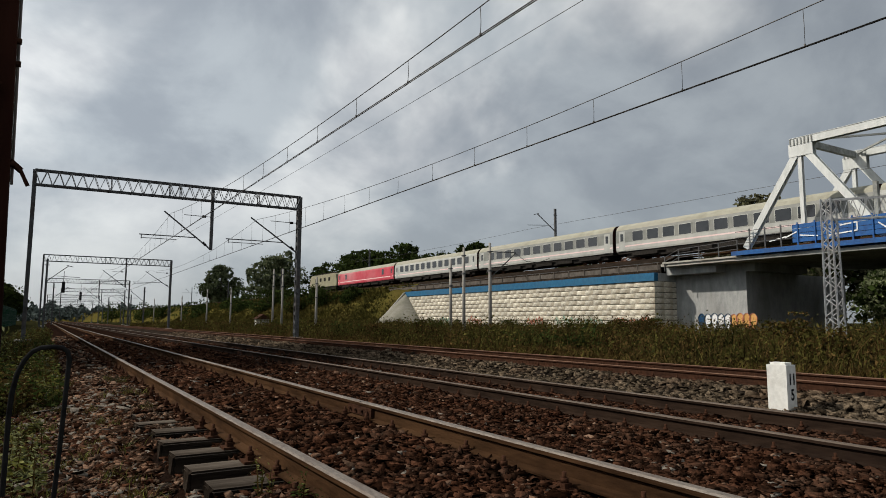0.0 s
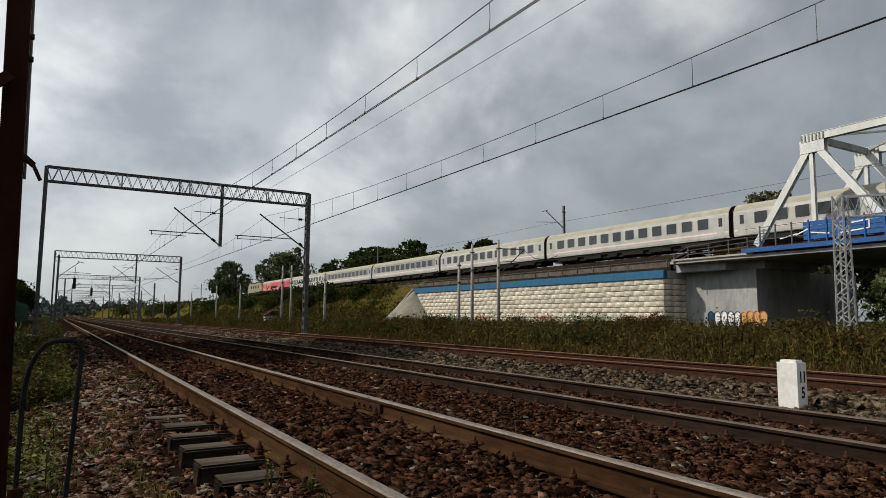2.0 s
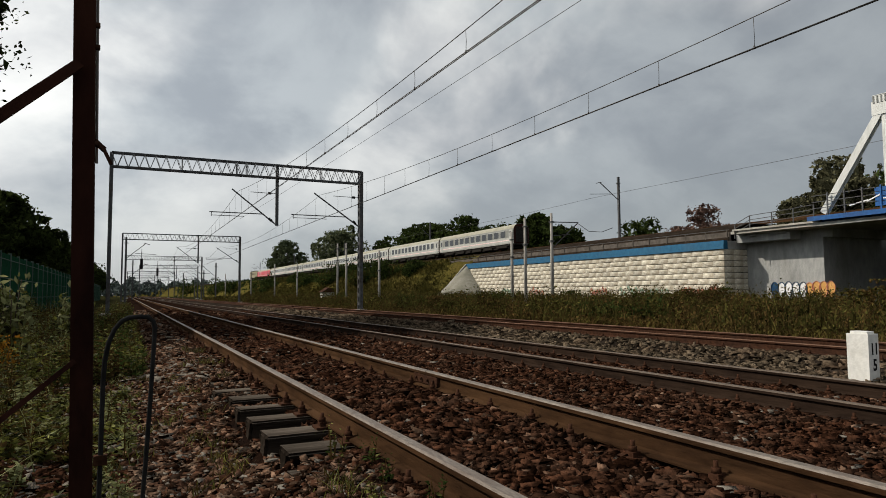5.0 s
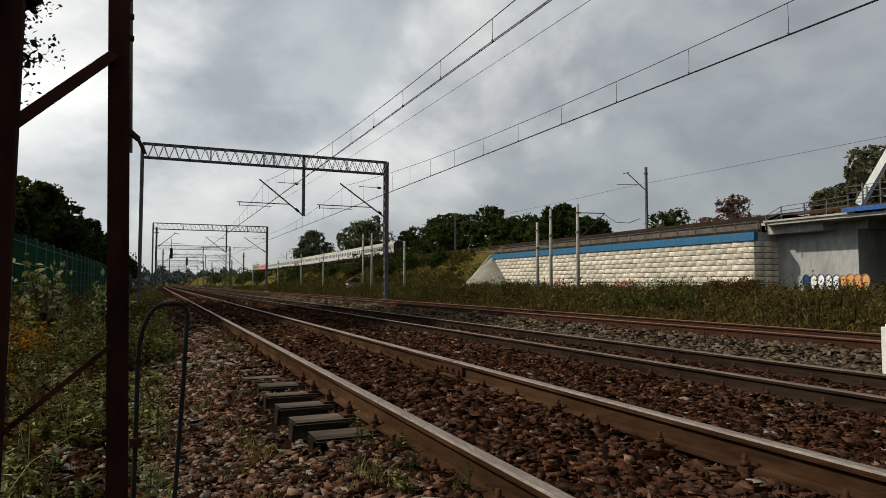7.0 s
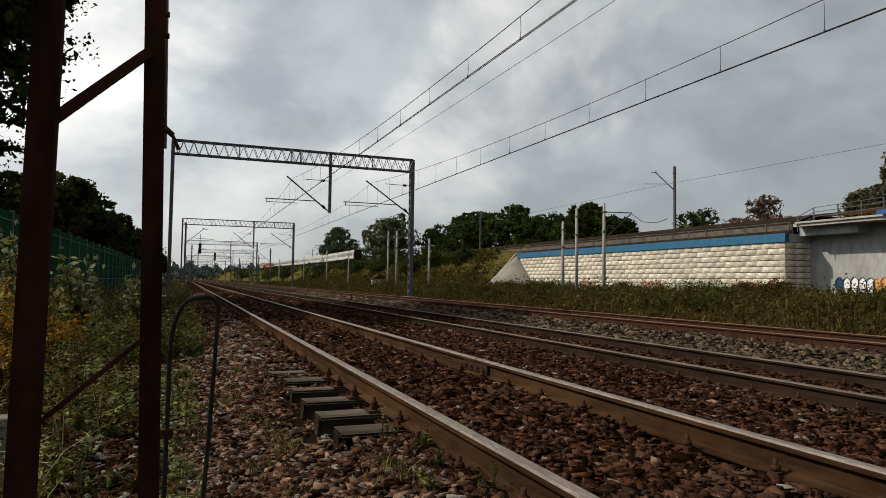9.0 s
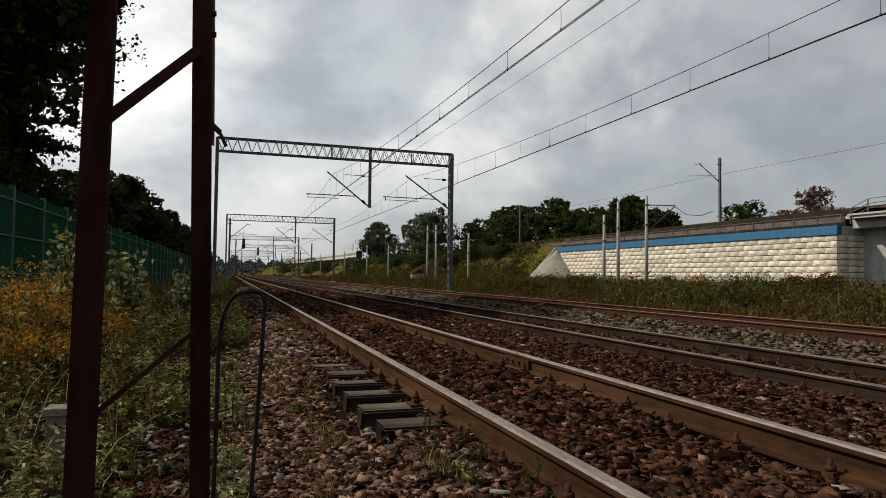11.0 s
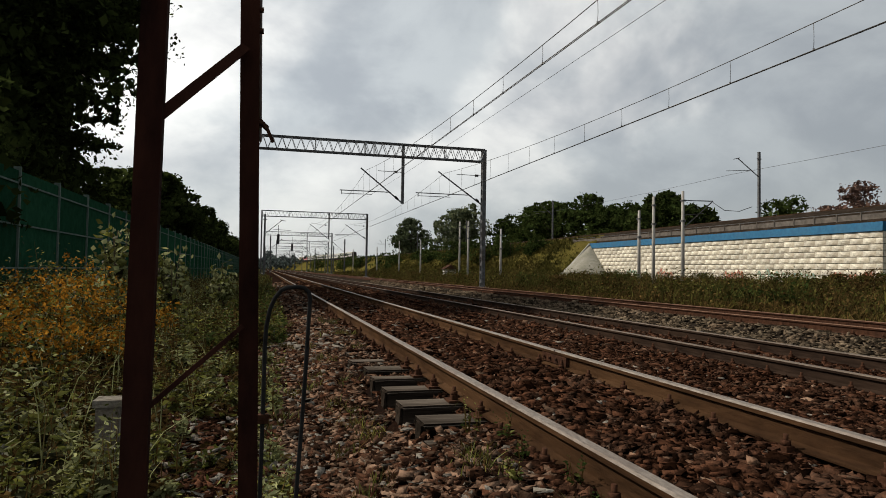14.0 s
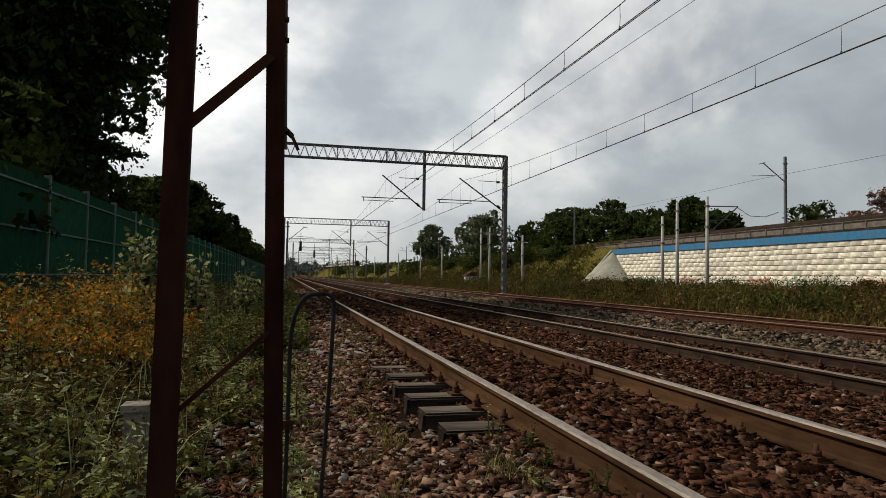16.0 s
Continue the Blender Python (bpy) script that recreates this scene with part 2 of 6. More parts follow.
WIRE = mat("weathered_copper_wire", (0.05, 0.05, 0.05), (0.09, 0.085, 0.08), 0.5, 4, 0, 0.6)
FENCE = mat("dark_green_barrier", (0.009, 0.038, 0.020), (0.016, 0.058, 0.032), 0.7, 3, 0.2, 0, (0.018, 0.032, 0.018), 0.4, 0.15)
FENCEPOST = mat("grey_barrier_post", (0.075, 0.108, 0.094), (0.13, 0.165, 0.147), 0.6, 5, 0.1, 0.2)
BARK = mat("bark", (0.035, 0.028, 0.02), (0.09, 0.07, 0.05), 0.95, 8, 0.8, stretch=(1, 1, .2))
LEAF = mat("oak_leaves", (0.020, 0.032, 0.009), (0.052, 0.074, 0.020), 0.7, 0.6, 0, island=0.5, leaf=0.3)
LEAFG = mat("dull_green_weeds", (0.024, 0.024, 0.007), (0.090, 0.080, 0.022), 0.8, 0.5, 0, island=0.6, leaf=0.2)
LEAFH = mat("hazy_green_leaves", (0.042, 0.055, 0.030), (0.095, 0.112, 0.060), 0.8, 0.5, 0, island=0.5, leaf=0.25)
LEAFD = mat("dark_leaves", (0.015, 0.022, 0.006), (0.040, 0.052, 0.015), 0.75, 0.5, 0, island=0.7, leaf=0.4)
LEAFP = mat("silvery_leaves", (0.080, 0.094, 0.050), (0.175, 0.19, 0.105), 0.7, 0.6, 0, island=0.5, leaf=0.3)
LEAFB = mat("brownish_green_leaves", (0.050, 0.050, 0.028), (0.115, 0.110, 0.062), 0.7, 0.6, 0, island=0.5, leaf=0.3)
LEAFR = mat("reddish_leaves", (0.070, 0.042, 0.034), (0.135, 0.085, 0.066), 0.7, 0.6, 0, island=0.45, leaf=0.3)
WEED = mat("weed_leaves", (0.020, 0.028, 0.006), (0.165, 0.165, 0.036), 0.7, 1.1, 0, 0, (0.075, 0.064, 0.018), 0.6, island=0.95, leaf=0.3, stain_scale=0.7, spec=0.2)
DRYWEED = mat("dry_weed_stems", (0.028, 0.018, 0.007), (0.105, 0.066, 0.023), 0.85, 0.5, 0, 0, (0.040, 0.032, 0.012), 0.8, island=0.7, leaf=0.2, stain_scale=0.13)
GOLD = mat("goldenrod_flowers", (0.15, 0.070, 0.010), (0.36, 0.165, 0.022), 0.8, 2, 0, island=0.5, leaf=0.3)
PALELEAF = mat("pale_nettle_leaves", (0.11, 0.125, 0.05), (0.28, 0.285, 0.14), 0.7, 2, 0, island=0.6, leaf=0.3)
HAZE = mat("distant_trees", (0.05, 0.065, 0.06), (0.10, 0.12, 0.11), 0.95, 0.3, 0, island=0.3)
WHITE = mat("white_post_paint", (0.56, 0.56, 0.535), (0.70, 0.70, 0.67), 0.7, 12, 0.15, 0, (0.40, 0.37, 0.31), 0.4)
BLACK = mat("black_paint", (0.012, 0.012, 0.012), (0.03, 0.03, 0.03), 0.6, 9, 0)
MASTRUST = mat("dark_rust_mast", (0.010, 0.005, 0.0045), (0.034, 0.014, 0.010), 0.75, 9, 0.35, 0.2, (0.050, 0.021, 0.014), 0.55, stretch=(1, 1, .35))
COACHWHITE = mat("coach_white_paint", (0.33, 0.335, 0.31), (0.44, 0.44, 0.41), 0.4, 1.2, 0, 0, (0.48, 0.46, 0.41), 0.5, spec=0.25)
COACHGREY = mat("coach_grey_band", (0.17, 0.176, 0.16), (0.24, 0.242, 0.222), 0.4, 1.2, 0, 0, (0.28, 0.27, 0.24), 0.5, spec=0.25)
COACHROOF = mat("coach_roof", (0.26, 0.25, 0.20), (0.35, 0.34, 0.275), 0.6, 1.0, 0.1, 0, (0.34, 0.32, 0.27), 0.6)
COACHRED = mat("coach_red_paint", (0.40, 0.035, 0.055), (0.50, 0.07, 0.09), 0.45, 0.8, 0, 0, (0.52, 0.28, 0.28), 0.7, spec=0.25)
COACHEND = mat("coach_end_maroon", (0.030, 0.012, 0.011), (0.060, 0.024, 0.020), 0.7, 2.0, 0.1, 0, (0.016, 0.012, 0.011), 0.6)
COACHPINK = mat("coach_faded_stripe", (0.68, 0.5, 0.48), (0.75, 0.62, 0.60), 0.45, 1.2, 0)
UNDER = mat("underframe_grime", (0.015, 0.014, 0.013), (0.04, 0.036, 0.032), 0.9, 5, 0.2)
PANE = mat("coach_window_glass", (0.016, 0.018, 0.02), (0.038, 0.04, 0.044), 0.12, 0.5, 0, spec=0.7)
LOCO = mat("locomotive_olive_paint", (0.20, 0.18, 0.11), (0.28, 0.26, 0.17), 0.5, 1.5, 0, spec=0.25)
SPRAYW = mat("white_spray_paint", (0.66, 0.66, 0.66), (0.78, 0.78, 0.78), 0.7, 3, 0)
SPRAYO = mat("orange_spray_paint", (0.50, 0.26, 0.08), (0.62, 0.36, 0.14), 0.7, 3, 0)
SPRAYR = mat("red_spray_paint", (0.50, 0.17, 0.12), (0.60, 0.28, 0.20), 0.7, 3, 0)
SPRAYG = mat("green_spray_paint", (0.30, 0.46, 0.36), (0.42, 0.56, 0.46), 0.7, 3, 0)
SPRAYB = mat("dark_blue_spray_paint", (0.015, 0.04, 0.09), (0.04, 0.09, 0.16), 0.7, 3, 0)


# ---- mesh helpers ----
def thing(name, label, category, at=(0, 0, 0), group="", kind=""):
    e = new(name)
    e.location = at
    return tagged(e, label, category, group, kind)


def to_mesh(name, bm, *mats):
    me = bpy.data.meshes.new(name)
    bm.to_mesh(me)
    bm.free()
    for m in mats:
        me.materials.append(m)
    return me


def part(name, bm, material, parent, label=""):
    """One mesh object under a thing or part; material may be a tuple of slots."""
    mats = material if isinstance(material, tuple) else (material,)
    ob = new(name, bm if isinstance(bm, bpy.types.Mesh) else to_mesh(name, bm, *mats))
    ob.parent = parent
    return tagged(ob, label)


def single(name, bm, material, label, category, group="", kind=""):
    mats = material if isinstance(material, tuple) else (material,)
    return tagged(new(name, bm if isinstance(bm, bpy.types.Mesh) else to_mesh(name, bm, *mats)), label, category, group, kind)


def box(bm, x0, x1, y0, y1, z0, z1, slot=0):
    v = [bm.verts.new((x, y, z)) for z in (z0, z1) for y in (y0, y1) for x in (x0, x1)]
    for f in ((0, 2, 3, 1), (4, 5, 7, 6), (0, 1, 5, 4), (2, 6, 7, 3), (0, 4, 6, 2), (1, 3, 7, 5)):
        bm.faces.new([v[i] for i in f]).material_index = slot
    return v


def beam(bm, p, q, w, h=None, up=(0, 0, 1), slot=0):
    """A bar of section w x h from p to q."""
    p, q, h = Vector(p), Vector(q), h or w
    d = (q - p).normalized()
    s = d.cross(Vector(up))
    s = s.normalized() if s.length > 1e-4 else Vector((1, 0, 0))
    u = s.cross(d).normalized()
    v = [bm.verts.new(c + s * (a * w / 2) + u * (b * h / 2)) for c in (p, q) for b in (-1, 1) for a in (-1, 1)]
    for f in ((0, 1, 3, 2), (4, 6, 7, 5), (0, 4, 5, 1), (2, 3, 7, 6), (0, 2, 6, 4), (1, 5, 7, 3)):
        bm.faces.new([v[i] for i in f]).material_index = slot


def tube(bm, pts, r, seg=6, slot=0):
    """A round bar through the points; r is one radius or one for each point."""
    pts = [Vector(p) for p in pts]
    rs = r if isinstance(r, (list, tuple)) else [r] * len(pts)
    rings = []
    for i, p in enumerate(pts):
        d = (pts[min(i + 1, len(pts) - 1)] - pts[max(i - 1, 0)]).normalized()
        s = d.cross(Vector((0.13, 0.21, 1)))
        s = s.normalized() if s.length > 1e-3 else Vector((1, 0, 0))
        u = s.cross(d).normalized()
        rings.append([bm.verts.new(p + (s * math.cos(a) + u * math.sin(a)) * rs[i]) for a in (2 * math.pi * k / seg for k in range(seg))])
    for a, b in zip(rings, rings[1:]):
        for k in range(seg):
            f = bm.faces.new((a[k], a[(k + 1) % seg], b[(k + 1) % seg], b[k]))
            f.material_index, f.smooth = slot, True
    for ring in (rings[0][::-1], rings[-1]):
        bm.faces.new(ring).material_index = slot


def extrude(bm, profile, y0, y1, slots=None, steps=1):
    """A closed profile of (x, z) drawn along y."""
    rings = [[bm.verts.new((x, y0 + (y1 - y0) * k / steps, z)) for x, z in profile] for k in range(steps + 1)]
    n = len(profile)
    for a, b in zip(rings, rings[1:]):
        for k in range(n):
            f = bm.faces.new((a[k], b[k], b[(k + 1) % n], a[(k + 1) % n]))
            f.material_index = slots[k] if slots else 0
    bm.faces.new(rings[0]); bm.faces.new(rings[-1][::-1])


def raw(name, verts, faces, *mats, slots=None, smooth=False):
    """A mesh from arrays of one face size."""
    verts, faces = np.asarray(verts, np.float32), np.asarray(faces, np.int32)
    me = bpy.data.meshes.new(name)
    me.vertices.add(len(verts)); me.vertices.foreach_set("co", verts.ravel())
    k = faces.shape[1]
    me.loops.add(faces.size); me.loops.foreach_set("vertex_index", faces.ravel())
    me.polygons.add(len(faces)); me.polygons.foreach_set("loop_start", np.arange(0, faces.size, k, dtype=np.int32))
    for m in mats:
        me.materials.append(m)
    if slots is not None:
        me.polygons.foreach_set("material_index", np.asarray(slots, np.int32))
    if smooth:
        me.polygons.foreach_set("use_smooth", np.ones(len(faces), bool))
    me.update(calc_edges=True)
    return me


rng = np.random.default_rng(7)


def leaves(name, centres, length, width, *mats, slots=None, upright=0.0, ways=None):
    """Many leaves: each a bent pair of triangles round its centre."""
    c = np.asarray(centres, float)
    n = len(c)
    d = rng.normal(size=(n, 3)) if ways is None else np.asarray(ways, float)
    d[:, 2] += upright * 3
    d /= np.linalg.norm(d, axis=1)[:, None]
    s = np.cross(d, rng.normal(size=(n, 3))); s /= np.linalg.norm(s, axis=1)[:, None] + 1e-9
    u = np.cross(d, s)
    L = (length * rng.uniform(0.6, 1.4, n))[:, None]; W = (width * rng.uniform(0.6, 1.4, n))[:, None]
    v = np.stack([c - d * L / 2, c + s * W / 2 + u * W * 0.18, c + d * L / 2, c - s * W / 2 + u * W * 0.18], 1).reshape(-1, 3)
    i = np.arange(n)[:, None] * 4
    f = np.concatenate([i + [0, 1, 2], i + [0, 2, 3]], 1).reshape(-1, 3)
    return raw(name, v, f, *mats, slots=None if slots is None else np.repeat(slots, 2))


def blades(name, base, height, width, *mats, slots=None, lean=0.25):
    """Many grass blades or stems, each two quads that taper and lean."""
    b = np.asarray(base, float)
    n = len(b)
    h = np.broadcast_to(height, n)[:, None]
    a = rng.uniform(0, 2 * np.pi, n)
    s = np.stack([np.cos(a), np.sin(a), 0 * a], 1) * np.broadcast_to(width, n)[:, None] / 2
    t = rng.normal(size=(n, 3)) * lean; t[:, 2] = 0
    z = np.array([0, 0, 1.0])
    mid, top = b + h * 0.55 * z + t * h * 0.35, b + h * z + t * h
    v = np.stack([b - s, b + s, mid + s * 0.8, mid - s * 0.8, top], 1).reshape(-1, 3)
    i = np.arange(n)[:, None] * 5
    f = np.concatenate([i + [0, 1, 2], i + [0, 2, 3], i + [3, 2, 4]], 1).reshape(-1, 3)
    return raw(name, v, f, *mats, slots=None if slots is None else np.repeat(slots, 3))


SHARD_V = np.array([(x, y, z) for z in (-1, 1) for y in (-1, 1) for x in (-1, 1)], float)
SHARD_F = np.array([(4, 5, 7), (4, 7, 6), (0, 1, 5), (0, 5, 4), (2, 6, 7), (2, 7, 3), (0, 4, 6), (0, 6, 2), (1, 3, 7), (1, 7, 5)])


def stones(name, pts, size, *mats, slots=None, flat=0.42):
    """Crushed stones: angular flat shards of varied proportion and tilt."""
    p = np.asarray(pts, float)
    n = len(p)
    k = SHARD_V[None] * rng.uniform(0.25, 1.0, (n, 8, 1)) + rng.normal(0, 0.22, (n, 8, 3))
    k = k * rng.uniform(0.5, 1.5, (n, 1, 3)) * np.array([1.35, 0.85, flat * 1.1])
    a = rng.uniform(0, 2 * np.pi, n)
    R = np.zeros((n, 3, 3)); R[:, 0, 0] = R[:, 1, 1] = np.cos(a); R[:, 0, 1] = -np.sin(a); R[:, 1, 0] = np.sin(a); R[:, 2, 2] = 1
    b = rng.normal(0, 0.42, n)
    T = np.zeros((n, 3, 3)); T[:, 0, 0] = 1; T[:, 1, 1] = T[:, 2, 2] = np.cos(b); T[:, 1, 2] = -np.sin(b); T[:, 2, 1] = np.sin(b)
    v = np.einsum("nij,nkj->nki", R @ T, k) * (np.broadcast_to(size, n)[:, None, None] * 0.72) + p[:, None]
    f = (np.arange(n)[:, None, None] * 8 + SHARD_F[None]).reshape(-1, 3)
    return raw(name, v.reshape(-1, 3), f, *mats, slots=None if slots is None else np.repeat(slots, len(SHARD_F)))


def fbm(x, y, s):
    """Smooth uneven values in about -1..1 over arrays."""
    return (np.sin(x * 1.7 * s + 1.3 * np.sin(y * 1.1 * s)) + np.sin(y * 2.3 * s + 1.7 * np.sin(x * 0.9 * s + 2)) +
            0.6 * np.sin(x * 4.1 * s + y * 3.3 * s)) / 2.6


# ---- ground ----
# track centres, rail-top heights: the near line is the datum
TRACKS = ((2.28, 0.0), (6.87, -0.19), (11.54, -0.08))
GAUGE = 1.505
YARD = -0.42


def bed_height(x, y):
    """Height of ballast and ground across the tracks."""
    x, y = np.asarray(x, float), np.asarray(y, float)
    z = np.full(np.shape(x), YARD, float)
    for cx, top in TRACKS:
        d = np.abs(x - cx)
        crown = top - 0.19
        z = np.maximum(z, np.clip(crown - np.clip(d - 1.45, 0, None) * 0.55, YARD, None))
    left = np.clip((0.9 - x) / 1.2, 0, 1)
    z = np.where(x < 0.98, np.minimum(z, -0.24 - 0.24 * left), z)
    # the shoulder has slipped away from under a few sleeper ends
    pit = np.clip((y - 4.0) / 0.4, 0, 1) * np.clip((8.0 - y) / 2.2, 0, 1) * np.clip((x - 0.35) / 0.4, 0, 1) * np.clip((1.5 - x) / 0.18, 0, 1)
    z = z - 0.15 * pit
    # the ground falls a little to the weeds beside the line
    z = np.where(x < -0.6, z - 0.03 * np.clip(-0.6 - x, 0, 3), z)
    return z + 0.02 * fbm(x, y, 0.8) * (np.abs(x) < 20)


def ground_sheet():
    xs = np.concatenate([[-2500, -900, -300, -120, -50, -25, -14, -10, -8], np.arange(-6, -0.5, 0.3), np.arange(-0.5, 2.0, 0.1), np.arange(2.0, 15.01, 0.3), [16, 18, 21, 25, 30, 36, 42, 49, 56, 70, 90, 140, 400, 1000, 2500]])
    ys = np.concatenate([[-2500, -900, -300, -100, -40, -20, -10], np.arange(-5, 2, 0.5), np.arange(2, 12, 0.2), np.arange(12, 30, 0.5), np.arange(30, 80, 2.5), np.arange(80, 320, 12), [340, 400, 500, 650, 900, 1400, 2500]])
    X, Y = np.meshgrid(xs, ys)
    Z = bed_height(X, Y) - 0.008
    Z = np.where(X > 14.6, -0.35 + 0.08 * fbm(X, Y, 0.15), Z)
    v = np.stack([X, Y, Z], 2).reshape(-1, 3)
    nx, ny = len(xs), len(ys)
    i = (np.arange(ny - 1)[:, None] * nx + np.arange(nx - 1)[None]).ravel()
    f = np.stack([i, i + 1, i + nx + 1, i + nx], 1)
    cx = v[f[:, 0], 0] + 0.15
    slot = np.where((cx > 0.2) & (cx < 8.6), 1, np.where((cx >= 8.6) & (cx < 14.2), 2, 0))
    single("ground", raw("ground", v, f, EARTH, SOIL, GREYBED, slots=slot, smooth=True),
           EARTH, "brown ballast bed and dark weedy earth beside the railway", "ground", kind="structure")


ground_sheet()

# ---- tracks ----
RAIL_PROFILE = ((-0.075, -0.172), (0.075, -0.172), (0.075, -0.160), (0.012, -0.140), (0.010, -0.048), (0.036, -0.038), (0.037, -0.012),
                (0.028, 0.0), (-0.028, 0.0), (-0.037, -0.012), (-0.036, -0.038), (-0.010, -0.048), (-0.012, -0.140), (-0.075, -0.160))
RAIL_SLOTS = [0, 0, 0, 0, 0, 0, 1, 1, 1, 0, 0, 0, 0, 0]


def rail(cx, z, head, web, label, joints=()):
    bm = bmesh.new()
    extrude(bm, RAIL_PROFILE, -12, 640, RAIL_SLOTS, 40)
    bmesh.ops.recalc_face_normals(bm, faces=bm.faces)
    ob = single("rail", bm, (web, head), label, "rail", "running rails")
    ob.location = (cx, 0, z)
    for y in joints:
        bm = bmesh.new()
        for sx in (-1, 1):
            box(bm, sx * 0.028 - 0.016, sx * 0.028 + 0.016, y - 0.30, y + 0.30, -0.135, -0.045)
            for k in (-0.22, -0.08, 0.08, 0.22):
                tube(bm, [(sx * 0.04, y + k, -0.09), (sx * 0.068, y + k, -0.09)], 0.016, 6)
        part("fishplate", bm, RUST, ob, "bolted rusty joint plate")
        bm = bmesh.new()
        box(bm, -0.0365, 0.0365, y - 0.004, y + 0.004, -0.03, 0.0006)
        part("rail_gap", bm, BLACK, ob, "dark gap at the joint")


for n_, (cx_, top_) in enumerate(TRACKS):
    for s_ in (-1, 1):
        rail(cx_ + s_ * GAUGE / 2, top_, (HEAD, MIDHEAD, DULL)[n_], (WEB, DARKWEB, RUST)[n_],
             ("rusty steel rail with a worn shiny head", "rusty steel rail with a worn head", "dull red-brown rusty rail")[n_],
             ((6.58, 31.6) if s_ > 0 else (32.6, 57.6)) if n_ == 0 else (21.0 + 3 * n_, 46.0))


def sleeper_mesh():
    bm = bmesh.new()
    box(bm, -1.32, 1.32, -0.12, 0.12, -0.16, 0)
    bmesh.ops.bevel(bm, geom=bm.edges[:], offset=0.018, segments=2, affect="EDGES")
    for v in bm.verts:
        v.co += Vector((random.uniform(-.014, .014), random.uniform(-.008, .008), random.uniform(-.008, .004)))
    bm.normal_update()
    # upward faces take the paler wood, as if lit from above
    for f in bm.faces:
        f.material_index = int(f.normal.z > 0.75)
    return to_mesh("sleeper", bm, WOOD, LITWOODTOP)


def fastening_mesh():
    """A ribbed base plate with clip bolts on both sides of the rail foot."""
    bm = bmesh.new()
    box(bm, -0.17, 0.17, -0.075, 0.075, 0.0, 0.018)
    for sx in (-1, 1):
        box(bm, sx * 0.105 - 0.03, sx * 0.105 + 0.03, -0.035, 0.035, 0.018, 0.05)
        tube(bm, [(sx * 0.11, 0, 0.04), (sx * 0.11, 0, 0.115)], 0.014, 6)
        tube(bm, [(sx * 0.11, 0, 0.05), (sx * 0.11, 0, 0.08)], 0.028, 6)
    return to_mesh("fastening", bm, RUST)


def sleepers():
    sm, fm = sleeper_mesh(), fastening_mesh()
    for n, (cx, top) in enumerate(TRACKS):
        for k in range(-17, (70 if n == 0 else 50)):
            y = 4.46 + (k - 4) * 0.605 + random.uniform(-0.02, 0.02)
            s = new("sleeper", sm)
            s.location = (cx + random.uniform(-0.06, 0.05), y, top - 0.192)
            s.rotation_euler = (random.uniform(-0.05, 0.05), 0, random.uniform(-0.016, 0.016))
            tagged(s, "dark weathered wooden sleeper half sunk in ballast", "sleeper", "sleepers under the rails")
            if -1 < y < 24:
                for sx in (-1, 1):
                    f = part("fastening", fm, RUST, s, "rusty base plate with clip bolts")
                    f.location = (sx * GAUGE / 2, 0, 0.0)


sleepers()


